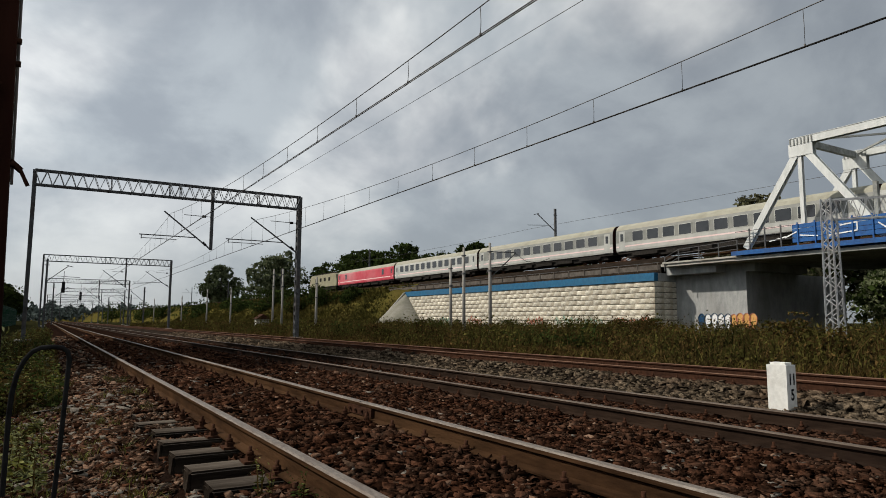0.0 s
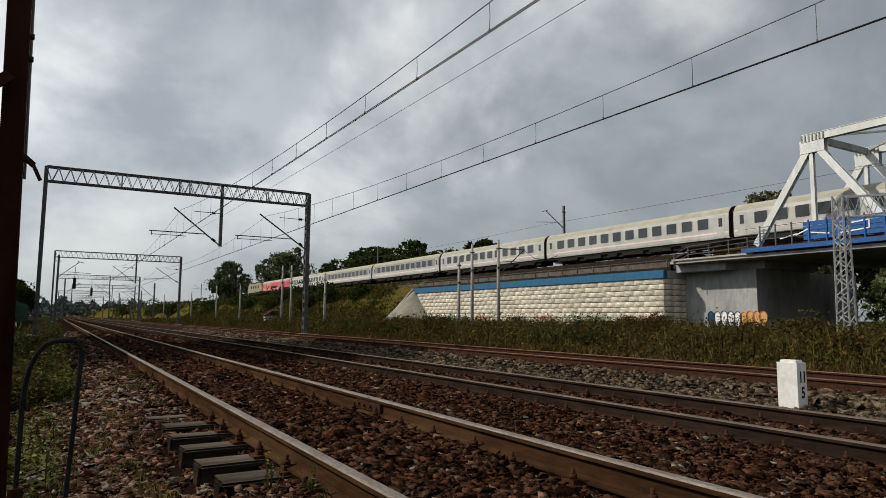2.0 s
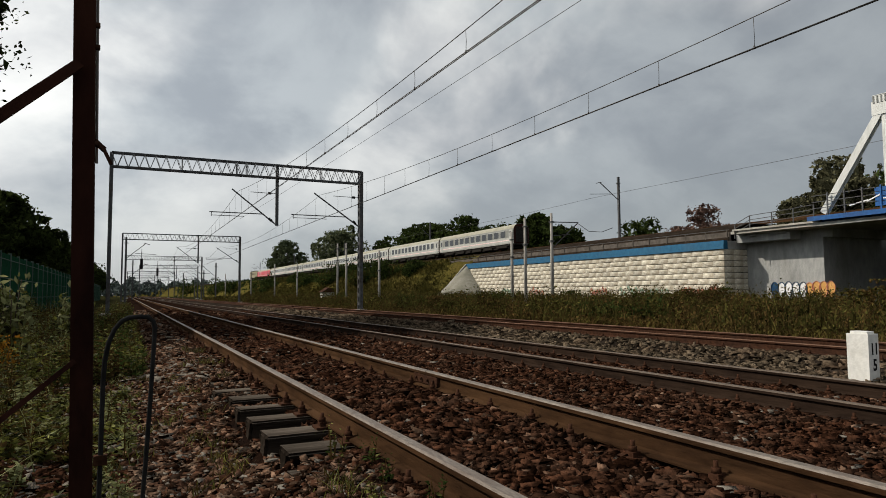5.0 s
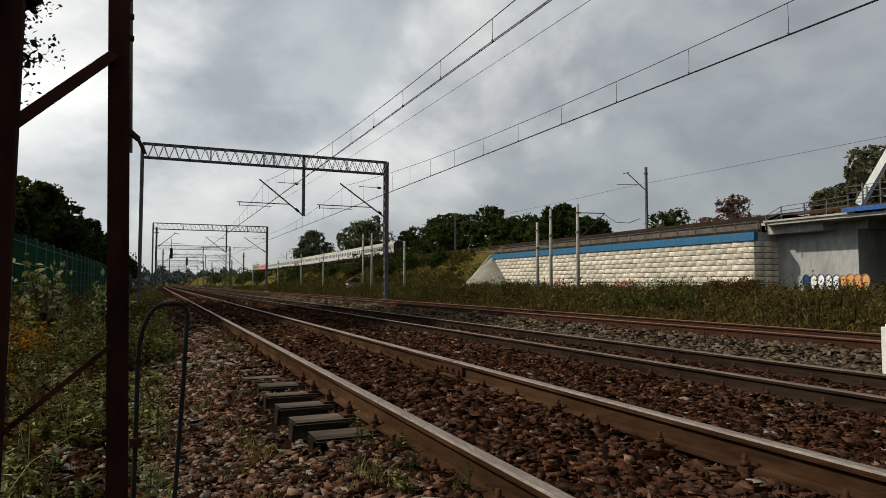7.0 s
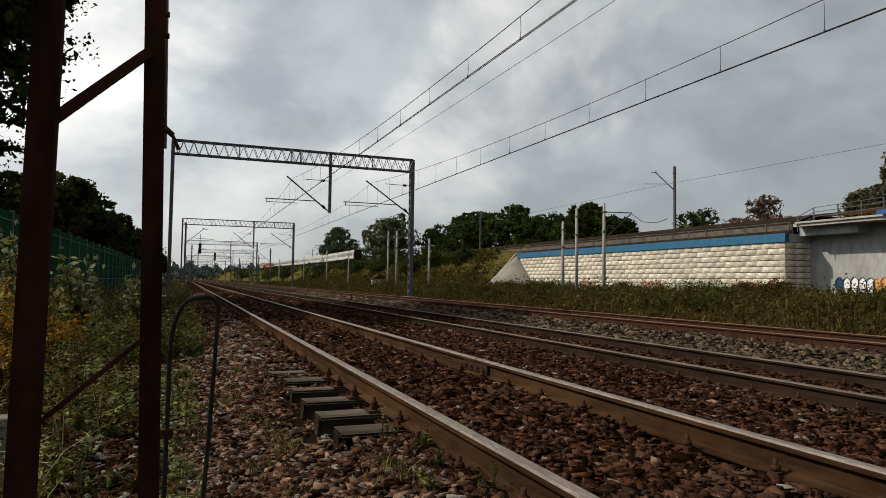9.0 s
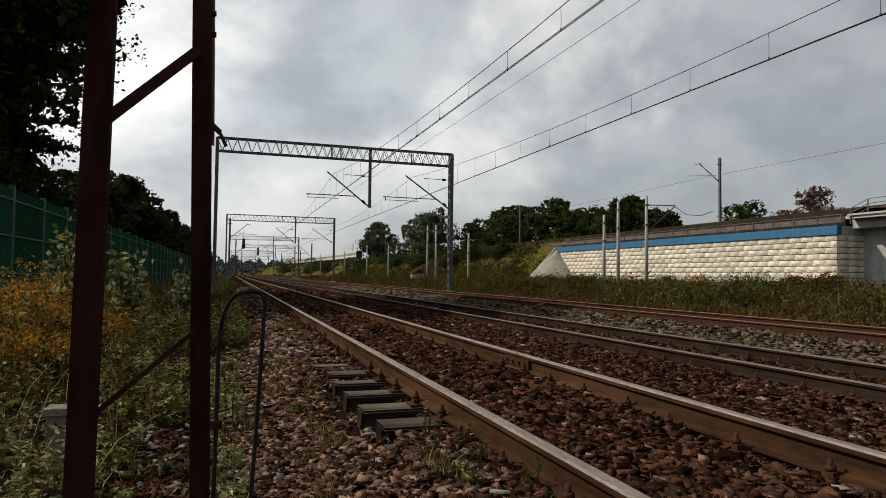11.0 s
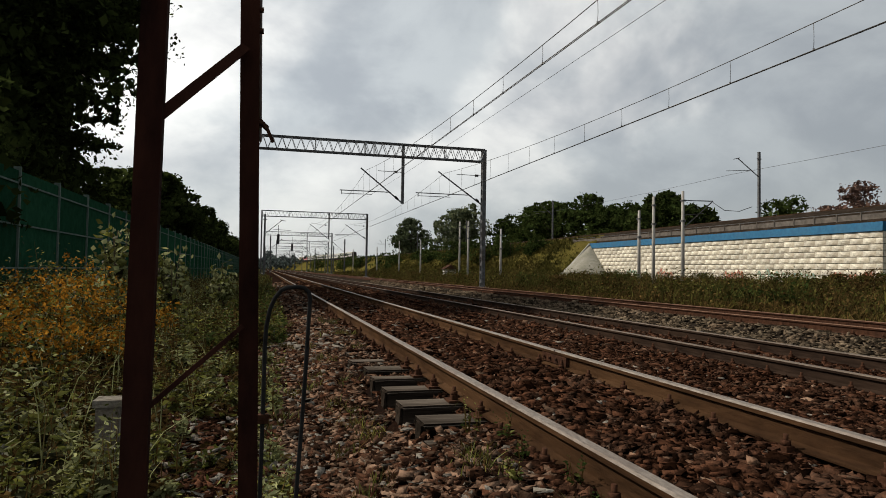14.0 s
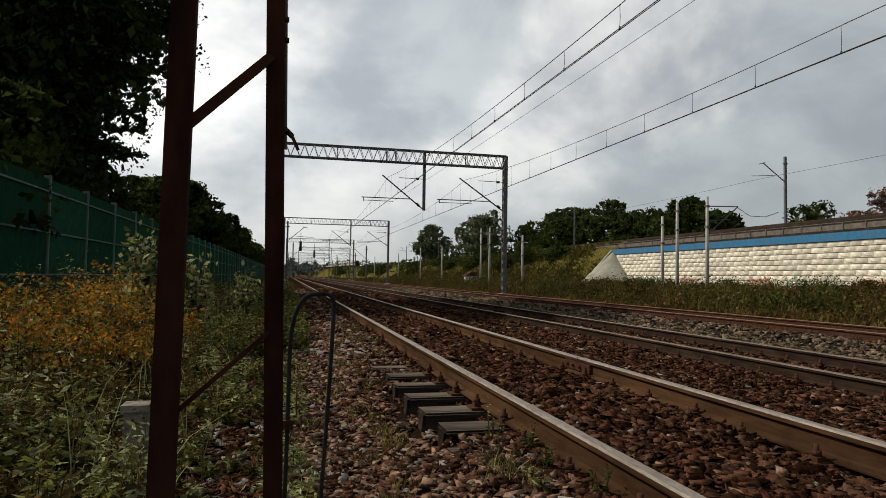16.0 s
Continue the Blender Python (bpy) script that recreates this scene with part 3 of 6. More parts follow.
def ballast():
    def scatter(n, x0, x1, y0, y1, power=1.6):
        u = rng.uniform(0, 1, n) ** power
        return np.stack([rng.uniform(x0, x1, n), y0 + (y1 - y0) * u], 1)

    def keep(p, ends=True):
        ok = np.ones(len(p), bool)
        for cx, _ in TRACKS:
            for s in (-1, 1):
                ok &= np.abs(p[:, 0] - cx - s * GAUGE / 2) > 0.085
        # the shoulder has slipped away from some sleeper ends
        k = np.abs((p[:, 1] - 4.46) / 0.605 - np.round((p[:, 1] - 4.46) / 0.605)) * 0.605
        ok &= ~((p[:, 0] > 0.9) & (p[:, 0] < 1.45) & (k < 0.15) & (p[:, 1] > 3.9) & (p[:, 1] < 8.9))
        return p[ok]
    # rust-brown stone of the two near tracks
    p = keep(np.concatenate([scatter(125000, 0.1, 8.7, 1.0, 15, 1.6), scatter(26000, 0.1, 1.5, 1.6, 12, 1.5), scatter(42000, 0.1, 8.7, -8, 1.2, 1.0), scatter(20000, 0.3, 8.7, 13, 50, 1.25)]))
    size = (0.020 + 0.046 * rng.uniform(size=len(p)) ** 1.8) * (1 + np.clip(p[:, 1] - 9, 0, 30) * 0.04)
    size *= np.where(p[:, 0] < 1.5, 0.82, 1.0)
    z = bed_height(p[:, 0], p[:, 1]) + rng.uniform(0, 0.028, len(p))
    single("ballast", stones("ballast", np.column_stack([p, z]), size, STONE, PALESTONE, LUMP,
                             slots=np.where(rng.uniform(size=len(p)) < np.where(p[:, 0] < 1.3, 0.55, 0.06), np.where(rng.uniform(size=len(p)) < 0.16, 2, 1), 0)),
           STONE, "loose rust-brown crushed stone ballast between the rails", "ballast", kind="stuff")
    # grey stone round the far track
    p = keep(np.concatenate([scatter(22000, 8.4, 14.0, 3.0, 22, 1.4), scatter(5000, 8.4, 14.0, -7, 3.2, 1.0), scatter(11000, 8.4, 14.0, 20, 64, 1.3)]))
    size = rng.uniform(0.04, 0.10, len(p)) * (1 + np.clip(p[:, 1] - 12, 0, 30) * 0.035)
    z = bed_height(p[:, 0], p[:, 1]) + rng.uniform(-0.005, 0.02, len(p))
    brown = np.abs(p[:, 0] - 11.54) < 0.75 + rng.normal(0, 0.15, len(p))
    single("grey_ballast", stones("grey_ballast", np.column_stack([p, z]), size, GREYSTONE, STONE, slots=brown.astype(int)),
           GREYSTONE, "fresh grey crushed stone ballast beside the far track", "ballast", kind="stuff")
    # sparse stones among the weeds on the verge
    p = np.concatenate([scatter(9000, -0.9, 0.4, 1.2, 13), scatter(3500, -0.6, 0.3, -8, 1.3, 1.0)])
    z = bed_height(p[:, 0], p[:, 1])
    single("verge_stones", stones("verge_stones", np.column_stack([p, z]), rng.uniform(0.025, 0.06, len(p)), STONE, LUMP,
                                  slots=(rng.uniform(size=len(p)) < 0.16).astype(int)), STONE, "scattered brown and pale stones on the verge", "stones", kind="stuff")


ballast()


def rubble():
    """Pale lumps of broken concrete beside the track."""
    spots = [(0.16, 9.5, .20), (0.35, 9.1, .16), (0.62, 8.9, .20), (0.80, 9.4, .15), (0.5, 9.9, .13), (0.72, 8.2, .12), (0.18, 4.25, .10), (0.30, 4.12, .07),
             (0.05, 4.4, .10), (0.9, 10.4, .14), (0.1, 10.6, .16), (0.66, 10.8, .15), (-0.25, 6.6, .10), (0.45, 7.6, .09), (0.95, 9.0, .12), (0.3, 8.4, .10)]
    r = random.Random(3)
    spots += [(r.uniform(0.05, 0.92), r.uniform(7.6, 12.0), r.uniform(0.05, 0.11)) for _ in range(34)]
    for x, y, s in spots:
        s *= 0.6
        me = stones("rubble", [(0, 0, 0)], np.array([s * 1.5]), LUMP)
        ob = single("rubble", me, LUMP, "pale lump of broken concrete lying in the ballast", "rubble", "concrete lumps beside the track")
        ob.scale = (1.1, 0.9, 1.0 if y > 6 else 1.6)
        ob.rotation_euler = (r.uniform(-0.4, 0.4), r.uniform(-0.4, 0.4), r.uniform(0, 6.2))
        ob.location = (x, y, float(bed_height(np.array(x), np.array(y))) + s * 0.12)


rubble()


def kilometre_post():
    t = thing("kilometre_post", "white concrete kilometre post with black numbers", "kilometre post", (9.31, 5.74, -0.42))
    bm = bmesh.new()
    v = box(bm, -0.115, 0.115, -0.15, 0.15, -0.1, 0.70)
    bmesh.ops.bevel(bm, geom=[e for e in bm.edges if all(w.co.z > 0.6 for w in e.verts)], offset=0.035, segments=2, affect="EDGES")
    part("block", bm, WHITE, t)
    for text, z in (("11", 0.455), ("5", 0.235)):
        c = bpy.data.curves.new("digits", "FONT")
        c.body, c.size, c.align_x, c.align_y, c.extrude, c.offset = text, 0.22, "CENTER", "CENTER", 0.002, 0.006
        c.materials.append(BLACK)
        o = new("number", c)
        o.parent = t
        o.matrix_basis = pose(0.015, -0.152, z, 90, 0, 0) @ Matrix.Diagonal((0.8, 1, 1, 1))
        tagged(o, "black painted number")


kilometre_post()


def point_marker():
    t = thing("track_marker", "small white painted track marker lying on the far sleepers", "marker", (11.45, 16.65, -0.25))
    bm = bmesh.new()
    box(bm, -0.16, 0.16, -0.11, 0.11, 0, 0.10)
    bmesh.ops.bevel(bm, geom=bm.edges[:], offset=0.03, segments=1, affect="EDGES")
    part("body", bm, WHITE, t)
    bm = bmesh.new()
    box(bm, -0.06, 0.06, -0.2, -0.115, 0.0, 0.06)
    part("bracket", bm, RUST, t)


point_marker()


# ---- overhead line ----
def lacing(bm, a, b, c, d, n, w):
    """Zigzag bars between the lines a-b and c-d."""
    a, b, c, d = map(Vector, (a, b, c, d))
    for i in range(n):
        p, q = a.lerp(b, i / n), c.lerp(d, (i + 0.5) / n)
        beam(bm, p, q, w)
        beam(bm, q, a.lerp(b, (i + 1) / n), w)


def cantilever(t, x, z0, reach):
    """Tubular cantilever to the left of a post, with registration arm and insulators."""
    bm = bmesh.new()
    beam(bm, (x, 0, z0), (x - reach * 0.86, 0, z0 + 2.12), 0.075)
    part("strut", bm, MAST, t)
    bm = bmesh.new()
    beam(bm, (x, 0, z0 + 1.98), (x - reach * 0.5, 0, z0 + 2.0), 0.035)
    part("tie", bm, MAST, t)
    bm = bmesh.new()
    beam(bm, (x - reach * 0.25, 0, z0 + 0.62), (x - reach * 1.28, 0, z0 + 0.62), 0.055)
    beam(bm, (x - reach * 1.24, 0, z0 + 0.6), (x - reach * 1.24, 0, z0 + 0.36), 0.045)
    beam(bm, (x - reach * 1.24, 0, z0 + 0.42), (x - reach * 0.62, 0, z0 + 0.42), 0.035)
    part("registration_arm", bm, MAST, t)
    bm = bmesh.new()
    for px, pz in ((x - 0.22, z0 + 0.18), (x - 0.28, z0 + 1.98)):
        tube(bm, [(px - 0.2, 0, pz + (0.18 if pz < z0 + 1 else 0)), (px, 0, pz)], 0.085, 8)
    part("insulator", bm, BLACK, t)


def gantry(y):
    t = thing("overhead_gantry", "grey steel lattice gantry carrying overhead wires across the tracks", "gantry", (0, y, YARD), "gantries along the line")
    g = -YARD
    x0, x1, zt, zb = -0.93, 14.26, 9.16 + g, 8.34 + g
    for x, w in ((x0, 0.2), (x1, 0.26)):
        bm = bmesh.new()
        for s in (-1, 1):
            box(bm, x - w / 2, x + w / 2, s * 0.17 - 0.035, s * 0.17 + 0.035, 0, zt)
        for k in range(15):
            z = 0.5 + k * 0.58
            box(bm, x - w / 2 + 0.01, x - w / 2 + 0.02, -0.17, 0.17, z, z + 0.22)
            box(bm, x + w / 2 - 0.02, x + w / 2 - 0.01, -0.17, 0.17, z, z + 0.22)
        part("leg", bm, MAST, t)
        bm = bmesh.new()
        box(bm, x - 0.4, x + 0.4, -0.4, 0.4, -0.25, 0.22)
        bmesh.ops.bevel(bm, geom=bm.edges[:], offset=0.03, segments=1, affect="EDGES")
        part("footing", bm, POLECON, t, "concrete footing block")
    for s in (-1, 1):
        for z in (zt, zb):
            bm = bmesh.new()
            beam(bm, (x0, s * 0.22, z), (x1, s * 0.22, z), 0.085)
            part("chord", bm, MAST, t)
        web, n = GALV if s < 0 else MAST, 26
        pitch = (x1 - x0) / n
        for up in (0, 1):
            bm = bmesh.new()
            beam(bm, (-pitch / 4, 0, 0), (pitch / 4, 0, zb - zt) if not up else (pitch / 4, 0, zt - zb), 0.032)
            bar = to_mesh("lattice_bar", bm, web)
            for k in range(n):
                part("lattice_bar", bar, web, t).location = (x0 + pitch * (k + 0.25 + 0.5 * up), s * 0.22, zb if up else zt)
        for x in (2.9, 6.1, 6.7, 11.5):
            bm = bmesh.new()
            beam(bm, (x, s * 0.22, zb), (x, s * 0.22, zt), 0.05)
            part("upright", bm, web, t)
    bm = bmesh.new()
    lacing(bm, (x0, -0.22, zt), (x1, -0.22, zt), (x0, 0.22, zt), (x1, 0.22, zt), 13, 0.03)
    part("wind_bracing", bm, MAST, t)
    bm = bmesh.new()
    box(bm, 8.53, 8.71, -0.09, 0.09, 5.24 + g, zt)
    part("drop_post", bm, MAST, t)
    cantilever(t, 8.53, 5.34 + g, 3.15)
    cantilever(t, 14.14, 5.40 + g, 3.6)
    return t


first_gantry = gantry(42.2)
for x_, y_ in ((0.3, 97.0), (0.5, 152.0), (4.0, 199.0), (1.0, 252.0), (2.0, 305.0), (1.0, 360.0), (1.0, 420.0)):
    copy_thing(first_gantry, pose(x_, y_, YARD))


def catenary(name, x, zc, zm_low, zm_high, y0, y1, label, spans, double=True):
    """Contact wires, a sagging messenger wire and droppers, over the spans between supports."""
    t = thing(name, label, "overhead wire")
    bm = bmesh.new()
    for dx in ((-0.02, 0.02) if double else (0,)):
        tube(bm, [(x + dx, y, zc) for y in np.linspace(y0, y1, 8)], 0.011, 5)
    part("contact_wire", bm, WIRE, t)
    bm = bmesh.new()
    pts, drops = [], []
    for a, b in zip(spans, spans[1:]):
        for k in range(21):
            u = k / 20
            pts.append((x, a + (b - a) * u, zm_low + (zm_high - zm_low) * (2 * u - 1) ** 2))
        k = round((b - a) / 2.6)
        drops += [(a + (b - a) * (i + 0.5) / k, zm_low + (zm_high - zm_low) * (2 * (i + 0.5) / k - 1) ** 2) for i in range(k)]
    tube(bm, [p for i, p in enumerate(pts) if i == 0 or p != pts[i - 1]], 0.011, 5)
    part("messenger_wire", bm, WIRE, t)
    for y, z in drops:
        if y < 60:
            bm = bmesh.new()
            tube(bm, [(x, y, zc), (x + 0.01, y, (z + zc) / 2), (x, y, z)], 0.006, 4)
            box(bm, x - 0.015, x + 0.015, y - 0.012, y + 0.012, zc - 0.01, zc + 0.05)
            part("dropper", bm, WIRE, t)
    return t


SPANS = (-11.0, 42.2, 94.2, 147.0, 199.0, 252.0)
catenary("overhead_line", 6.21, 5.78, 6.235, 7.35, -11.0, 252, "dark catenary wires with short droppers above the middle track", SPANS)
catenary("overhead_line", 11.47, 5.80, 6.385, 7.42, -11.0, 252, "dark catenary wires with short droppers above the far track", SPANS)
bm_ = bmesh.new()
tube(bm_, [(14.3, y, 11.18 + 0.0001 * (y - 30) ** 2) for y in np.linspace(-16, 96, 30)], 0.012, 5)
single("feeder_wire", bm_, WIRE, "single dark feeder wire strung high along the line", "wire")


# ---- embankment, retaining wall and bridge ----
RAIL_Z = 7.42          # rail top of the upper line
WALL_X, WALL_Y0, WALL_Y1, WALL_TOP = 49.0, 42.2, 92.0, 4.75


def bend(y):
    """The upper line bends slowly towards the lower tracks far off."""
    return -1.5e-4 * max(0.0, y - 220.0) ** 2


def embankment():
    ys = np.concatenate([np.arange(42.4, 91.9, 6), [91.9, 92.0], np.arange(94, 150, 3), np.arange(150, 300, 8), np.arange(300, 821, 20)])
    rows = []
    for y in ys:
        o = bend(y)
        if y < 91.95:
            prof = [(49.35, -0.6), (49.35, 3.0), (49.35, 5.4), (49.6, 5.45), (50.6, 6.5), (51.4, 6.95), (57.0, 6.95), (60, 6.0), (66, 2.5), (72, -0.6)]
        else:
            k = min(1.0, (y - 92) / 14)
            f = 47.5 - 8.0 * k
            prof = [(f, -0.6), (f + (50.2 - f) * 0.3, 1.6), (f + (50.2 - f) * 0.62, 3.9), (49.3, 5.6), (50.4, 6.4), (51.4, 6.95), (57.0, 6.95), (60, 6.0), (66, 2.5), (72, -0.6)]
        rows.append([(x + o, y, z) for x, z in prof])
    v = np.array(rows, float)
    X, Y = v[..., 0], v[..., 1]
    wob = 0.28 * fbm(X, Y, 0.35) * (Y > 93)
    wob[:, 0] = 0; wob[:, 5:7] = 0
    v[..., 2] += wob
    ny, nx = v.shape[:2]
    i = (np.arange(ny - 1)[:, None] * nx + np.arange(nx - 1)[None]).ravel()
    f = np.stack([i, i + 1, i + nx + 1, i + nx], 1)
    slots = np.where(np.isin(f[:, 0] % nx, (5,)) | (v.reshape(-1, 3)[f[:, 0], 1] < 91.8), 1, 0)
    single("embankment", raw("embankment", v.reshape(-1, 3), f, GRASS, GREYBED, slots=slots, smooth=True), GRASS,
           "overgrown grassy railway embankment in dry yellow green", "embankment", kind="structure")


embankment()


def upper_track():
    for s in (-1, 1):
        bm = bmesh.new()
        ys = [-60, 33, 120, 220, 300, 400, 520, 700]
        rings = [[bm.verts.new((54 + bend(y) + s * GAUGE / 2 + dx, y, RAIL_Z - dz)) for dx, dz in ((-0.036, 0.16), (0.036, 0.16), (0.036, 0.0), (-0.036, 0.0))] for y in ys]
        for u, v in zip(rings, rings[1:]):
            for k in range(4):
                bm.faces.new((u[k], v[k], v[(k + 1) % 4], u[(k + 1) % 4]))
        bmesh.ops.recalc_face_normals(bm, faces=bm.faces)
        single("rail", bm, WEB, "rusty rail on the high embankment", "rail", "rails of the upper line")
    bm = bmesh.new()
    ys = [42.3, 120, 220, 300, 400, 520, 700]
    for a, b in zip(ys, ys[1:]):
        for x0, x1, z in ((52.3, 55.7, RAIL_Z - 0.16),):
            q = [bm.verts.new((x + bend(y), y, zz)) for y in (a, b) for x, zz in ((51.5, 6.9), (52.4, z), (55.6, z), (56.5, 6.9))]
            for k in range(3):
                bm.faces.new((q[k], q[k + 1], q[k + 5], q[k + 4]))
    single("upper_ballast", bm, GREYBED, "grey ballast bed of the upper line", "ballast", kind="structure")


upper_track()


def retaining_wall():
    w = thing("retaining_wall", "cream split-stone retaining wall with a blue coping band", "retaining wall", kind="structure")
    bm = bmesh.new()
    box(bm, WALL_X + 0.06, WALL_X + 0.35, WALL_Y0 + 0.06, WALL_Y1, -0.8, WALL_TOP)
    box(bm, WALL_X + 0.35, 52.3, WALL_Y0 + 0.06, WALL_Y0 + 0.35, -0.8, 5.4)
    part("backing", bm, JOINT, w, "recessed mortar joints")
    # coping band, slightly tilted out
    bm = bmesh.new()
    extrude(bm, ((WALL_X - 0.16, WALL_TOP + 0.003), (WALL_X + 0.40, WALL_TOP + 0.003), (WALL_X + 0.40, 5.52), (WALL_X - 0.10, 5.52)), WALL_Y0 - 0.1, WALL_Y1 + 0.3, steps=12)
    bmesh.ops.recalc_face_normals(bm, faces=bm.faces)
    part("coping", bm, BLUE, w, "blue painted concrete coping")
    bm = bmesh.new()
    box(bm, WALL_X + 0.42, 52.3, WALL_Y0 - 0.08, WALL_Y0 + 0.4, WALL_TOP + 0.003, 5.5)
    part("coping", bm, CONCRETE, w, "dark concrete coping on the return")
    # split-face panels in stretcher bond, a few meshes shared
    H = 0.535

    def panel(L, seed):
        r = random.Random(seed)
        bm = bmesh.new()
        n = max(3, int(L / 0.3))
        grid = [[bm.verts.new((-(0.0 if k in (0, n) or j in (0, 3) else r.uniform(0.015, 0.07)), -L / 2 + L * k / n, -H / 2 + 0.035 + (H - 0.07) * j / 3)) for k in range(n + 1)] for j in range(4)]
        for j in range(3):
            for k in range(n):
                bm.faces.new((grid[j][k], grid[j + 1][k], grid[j + 1][k + 1], grid[j][k + 1]))
        rim = [grid[0][k] for k in range(n + 1)] + [grid[j][n] for j in (1, 2, 3)] + [grid[3][k] for k in range(n - 1, -1, -1)] + [grid[j][0] for j in (2, 1)]
        back = [bm.verts.new((0.08, q.co.y, q.co.z)) for q in rim]
        for k in range(len(rim)):
            bm.faces.new((rim[k], rim[(k + 1) % len(rim)], back[(k + 1) % len(rim)], back[k]))
        bmesh.ops.recalc_face_normals(bm, faces=bm.faces)
        return to_mesh("block", bm, BLOCK)
    full = [panel(1.22, s) for s in range(8)]
    half = [panel(0.60, 20 + s) for s in range(3)]
    for row in range(9):
        z = WALL_TOP - H * (row + 0.5)
        y = WALL_Y0 + (0 if row % 2 == 0 else 0.625)
        if row % 2:
            b = part("block", random.choice(half), BLOCK, w)
            b.location = (WALL_X, WALL_Y0 + 0.31, z)
        while y + 1.25 <= WALL_Y1 + 0.3:
            b = part("block", random.choice(full), BLOCK, w)
            b.location = (WALL_X, y + 0.625, z)
            y += 1.25
    for row in range(9):
        z = WALL_TOP - H * (row + 0.5)
        for k in range(3):
            b = part("block", random.choice(full), BLOCK, w)
            b.location, b.rotation_euler = (WALL_X + 0.68 + k * 1.22, WALL_Y0, z), (0, 0, radians(90))
    return w


retaining_wall()


def parapet():
    """Low weathered parapet set back above the coping, with rail posts."""
    t = thing("parapet", "weathered grey parapet and handrail above the wall", "parapet")
    bm = bmesh.new()
    extrude(bm, ((50.0, 5.3), (50.25, 5.3), (50.25, 6.35), (50.0, 6.35)), 42.4, 100, steps=20)
    bmesh.ops.recalc_face_normals(bm, faces=bm.faces)
    part("panel", bm, PARAPET, t)
    bm = bmesh.new()
    beam(bm, (49.98, 42.4, 6.55), (49.98, 100, 6.55), 0.05)
    part("handrail", bm, MAST, t)
    for k in range(24):
        bm = bmesh.new()
        box(bm, 49.93, 49.99, 42.6 + k * 2.5 - 0.04, 42.6 + k * 2.5 + 0.04, 5.5, 6.58)
        part("post", bm, PARAPET, t)


parapet()


def cone():
    """Paved half cone that closes the end of the wall."""
    bm = bmesh.new()
    top = bm.verts.new((48.95, 92.0, 5.25))
    rings = 8
    segs = 26
    grid = []
    for j in range(1, rings + 1):
        r = 6.6 * j / rings
        grid.append([bm.verts.new((48.95 - r * math.sin(a) * 0.9, 92.0 - r * math.cos(a), 5.25 - 5.9 * j / rings)) for a in (math.pi * k / segs for k in range(segs + 1))])
    for k in range(segs):
        bm.faces.new((top, grid[0][k + 1], grid[0][k]))
        for a, b in zip(grid, grid[1:]):
            bm.faces.new((a[k], a[k + 1], b[k + 1], b[k]))
    bmesh.ops.recalc_face_normals(bm, faces=bm.faces)
    single("paved_cone", bm, PAVING, "pale concrete paved cone at the end of the wall", "slope paving", kind="structure")
    bm = bmesh.new()
    tube(bm, [(48.8, 92.1, 5.42), (47.3, 94.9, 2.42), (45.8, 97.75, -0.6)], 0.16, 5)
    single("kerb", bm, PALECON, "pale concrete kerb along the slope", "kerb", kind="structure")


cone()


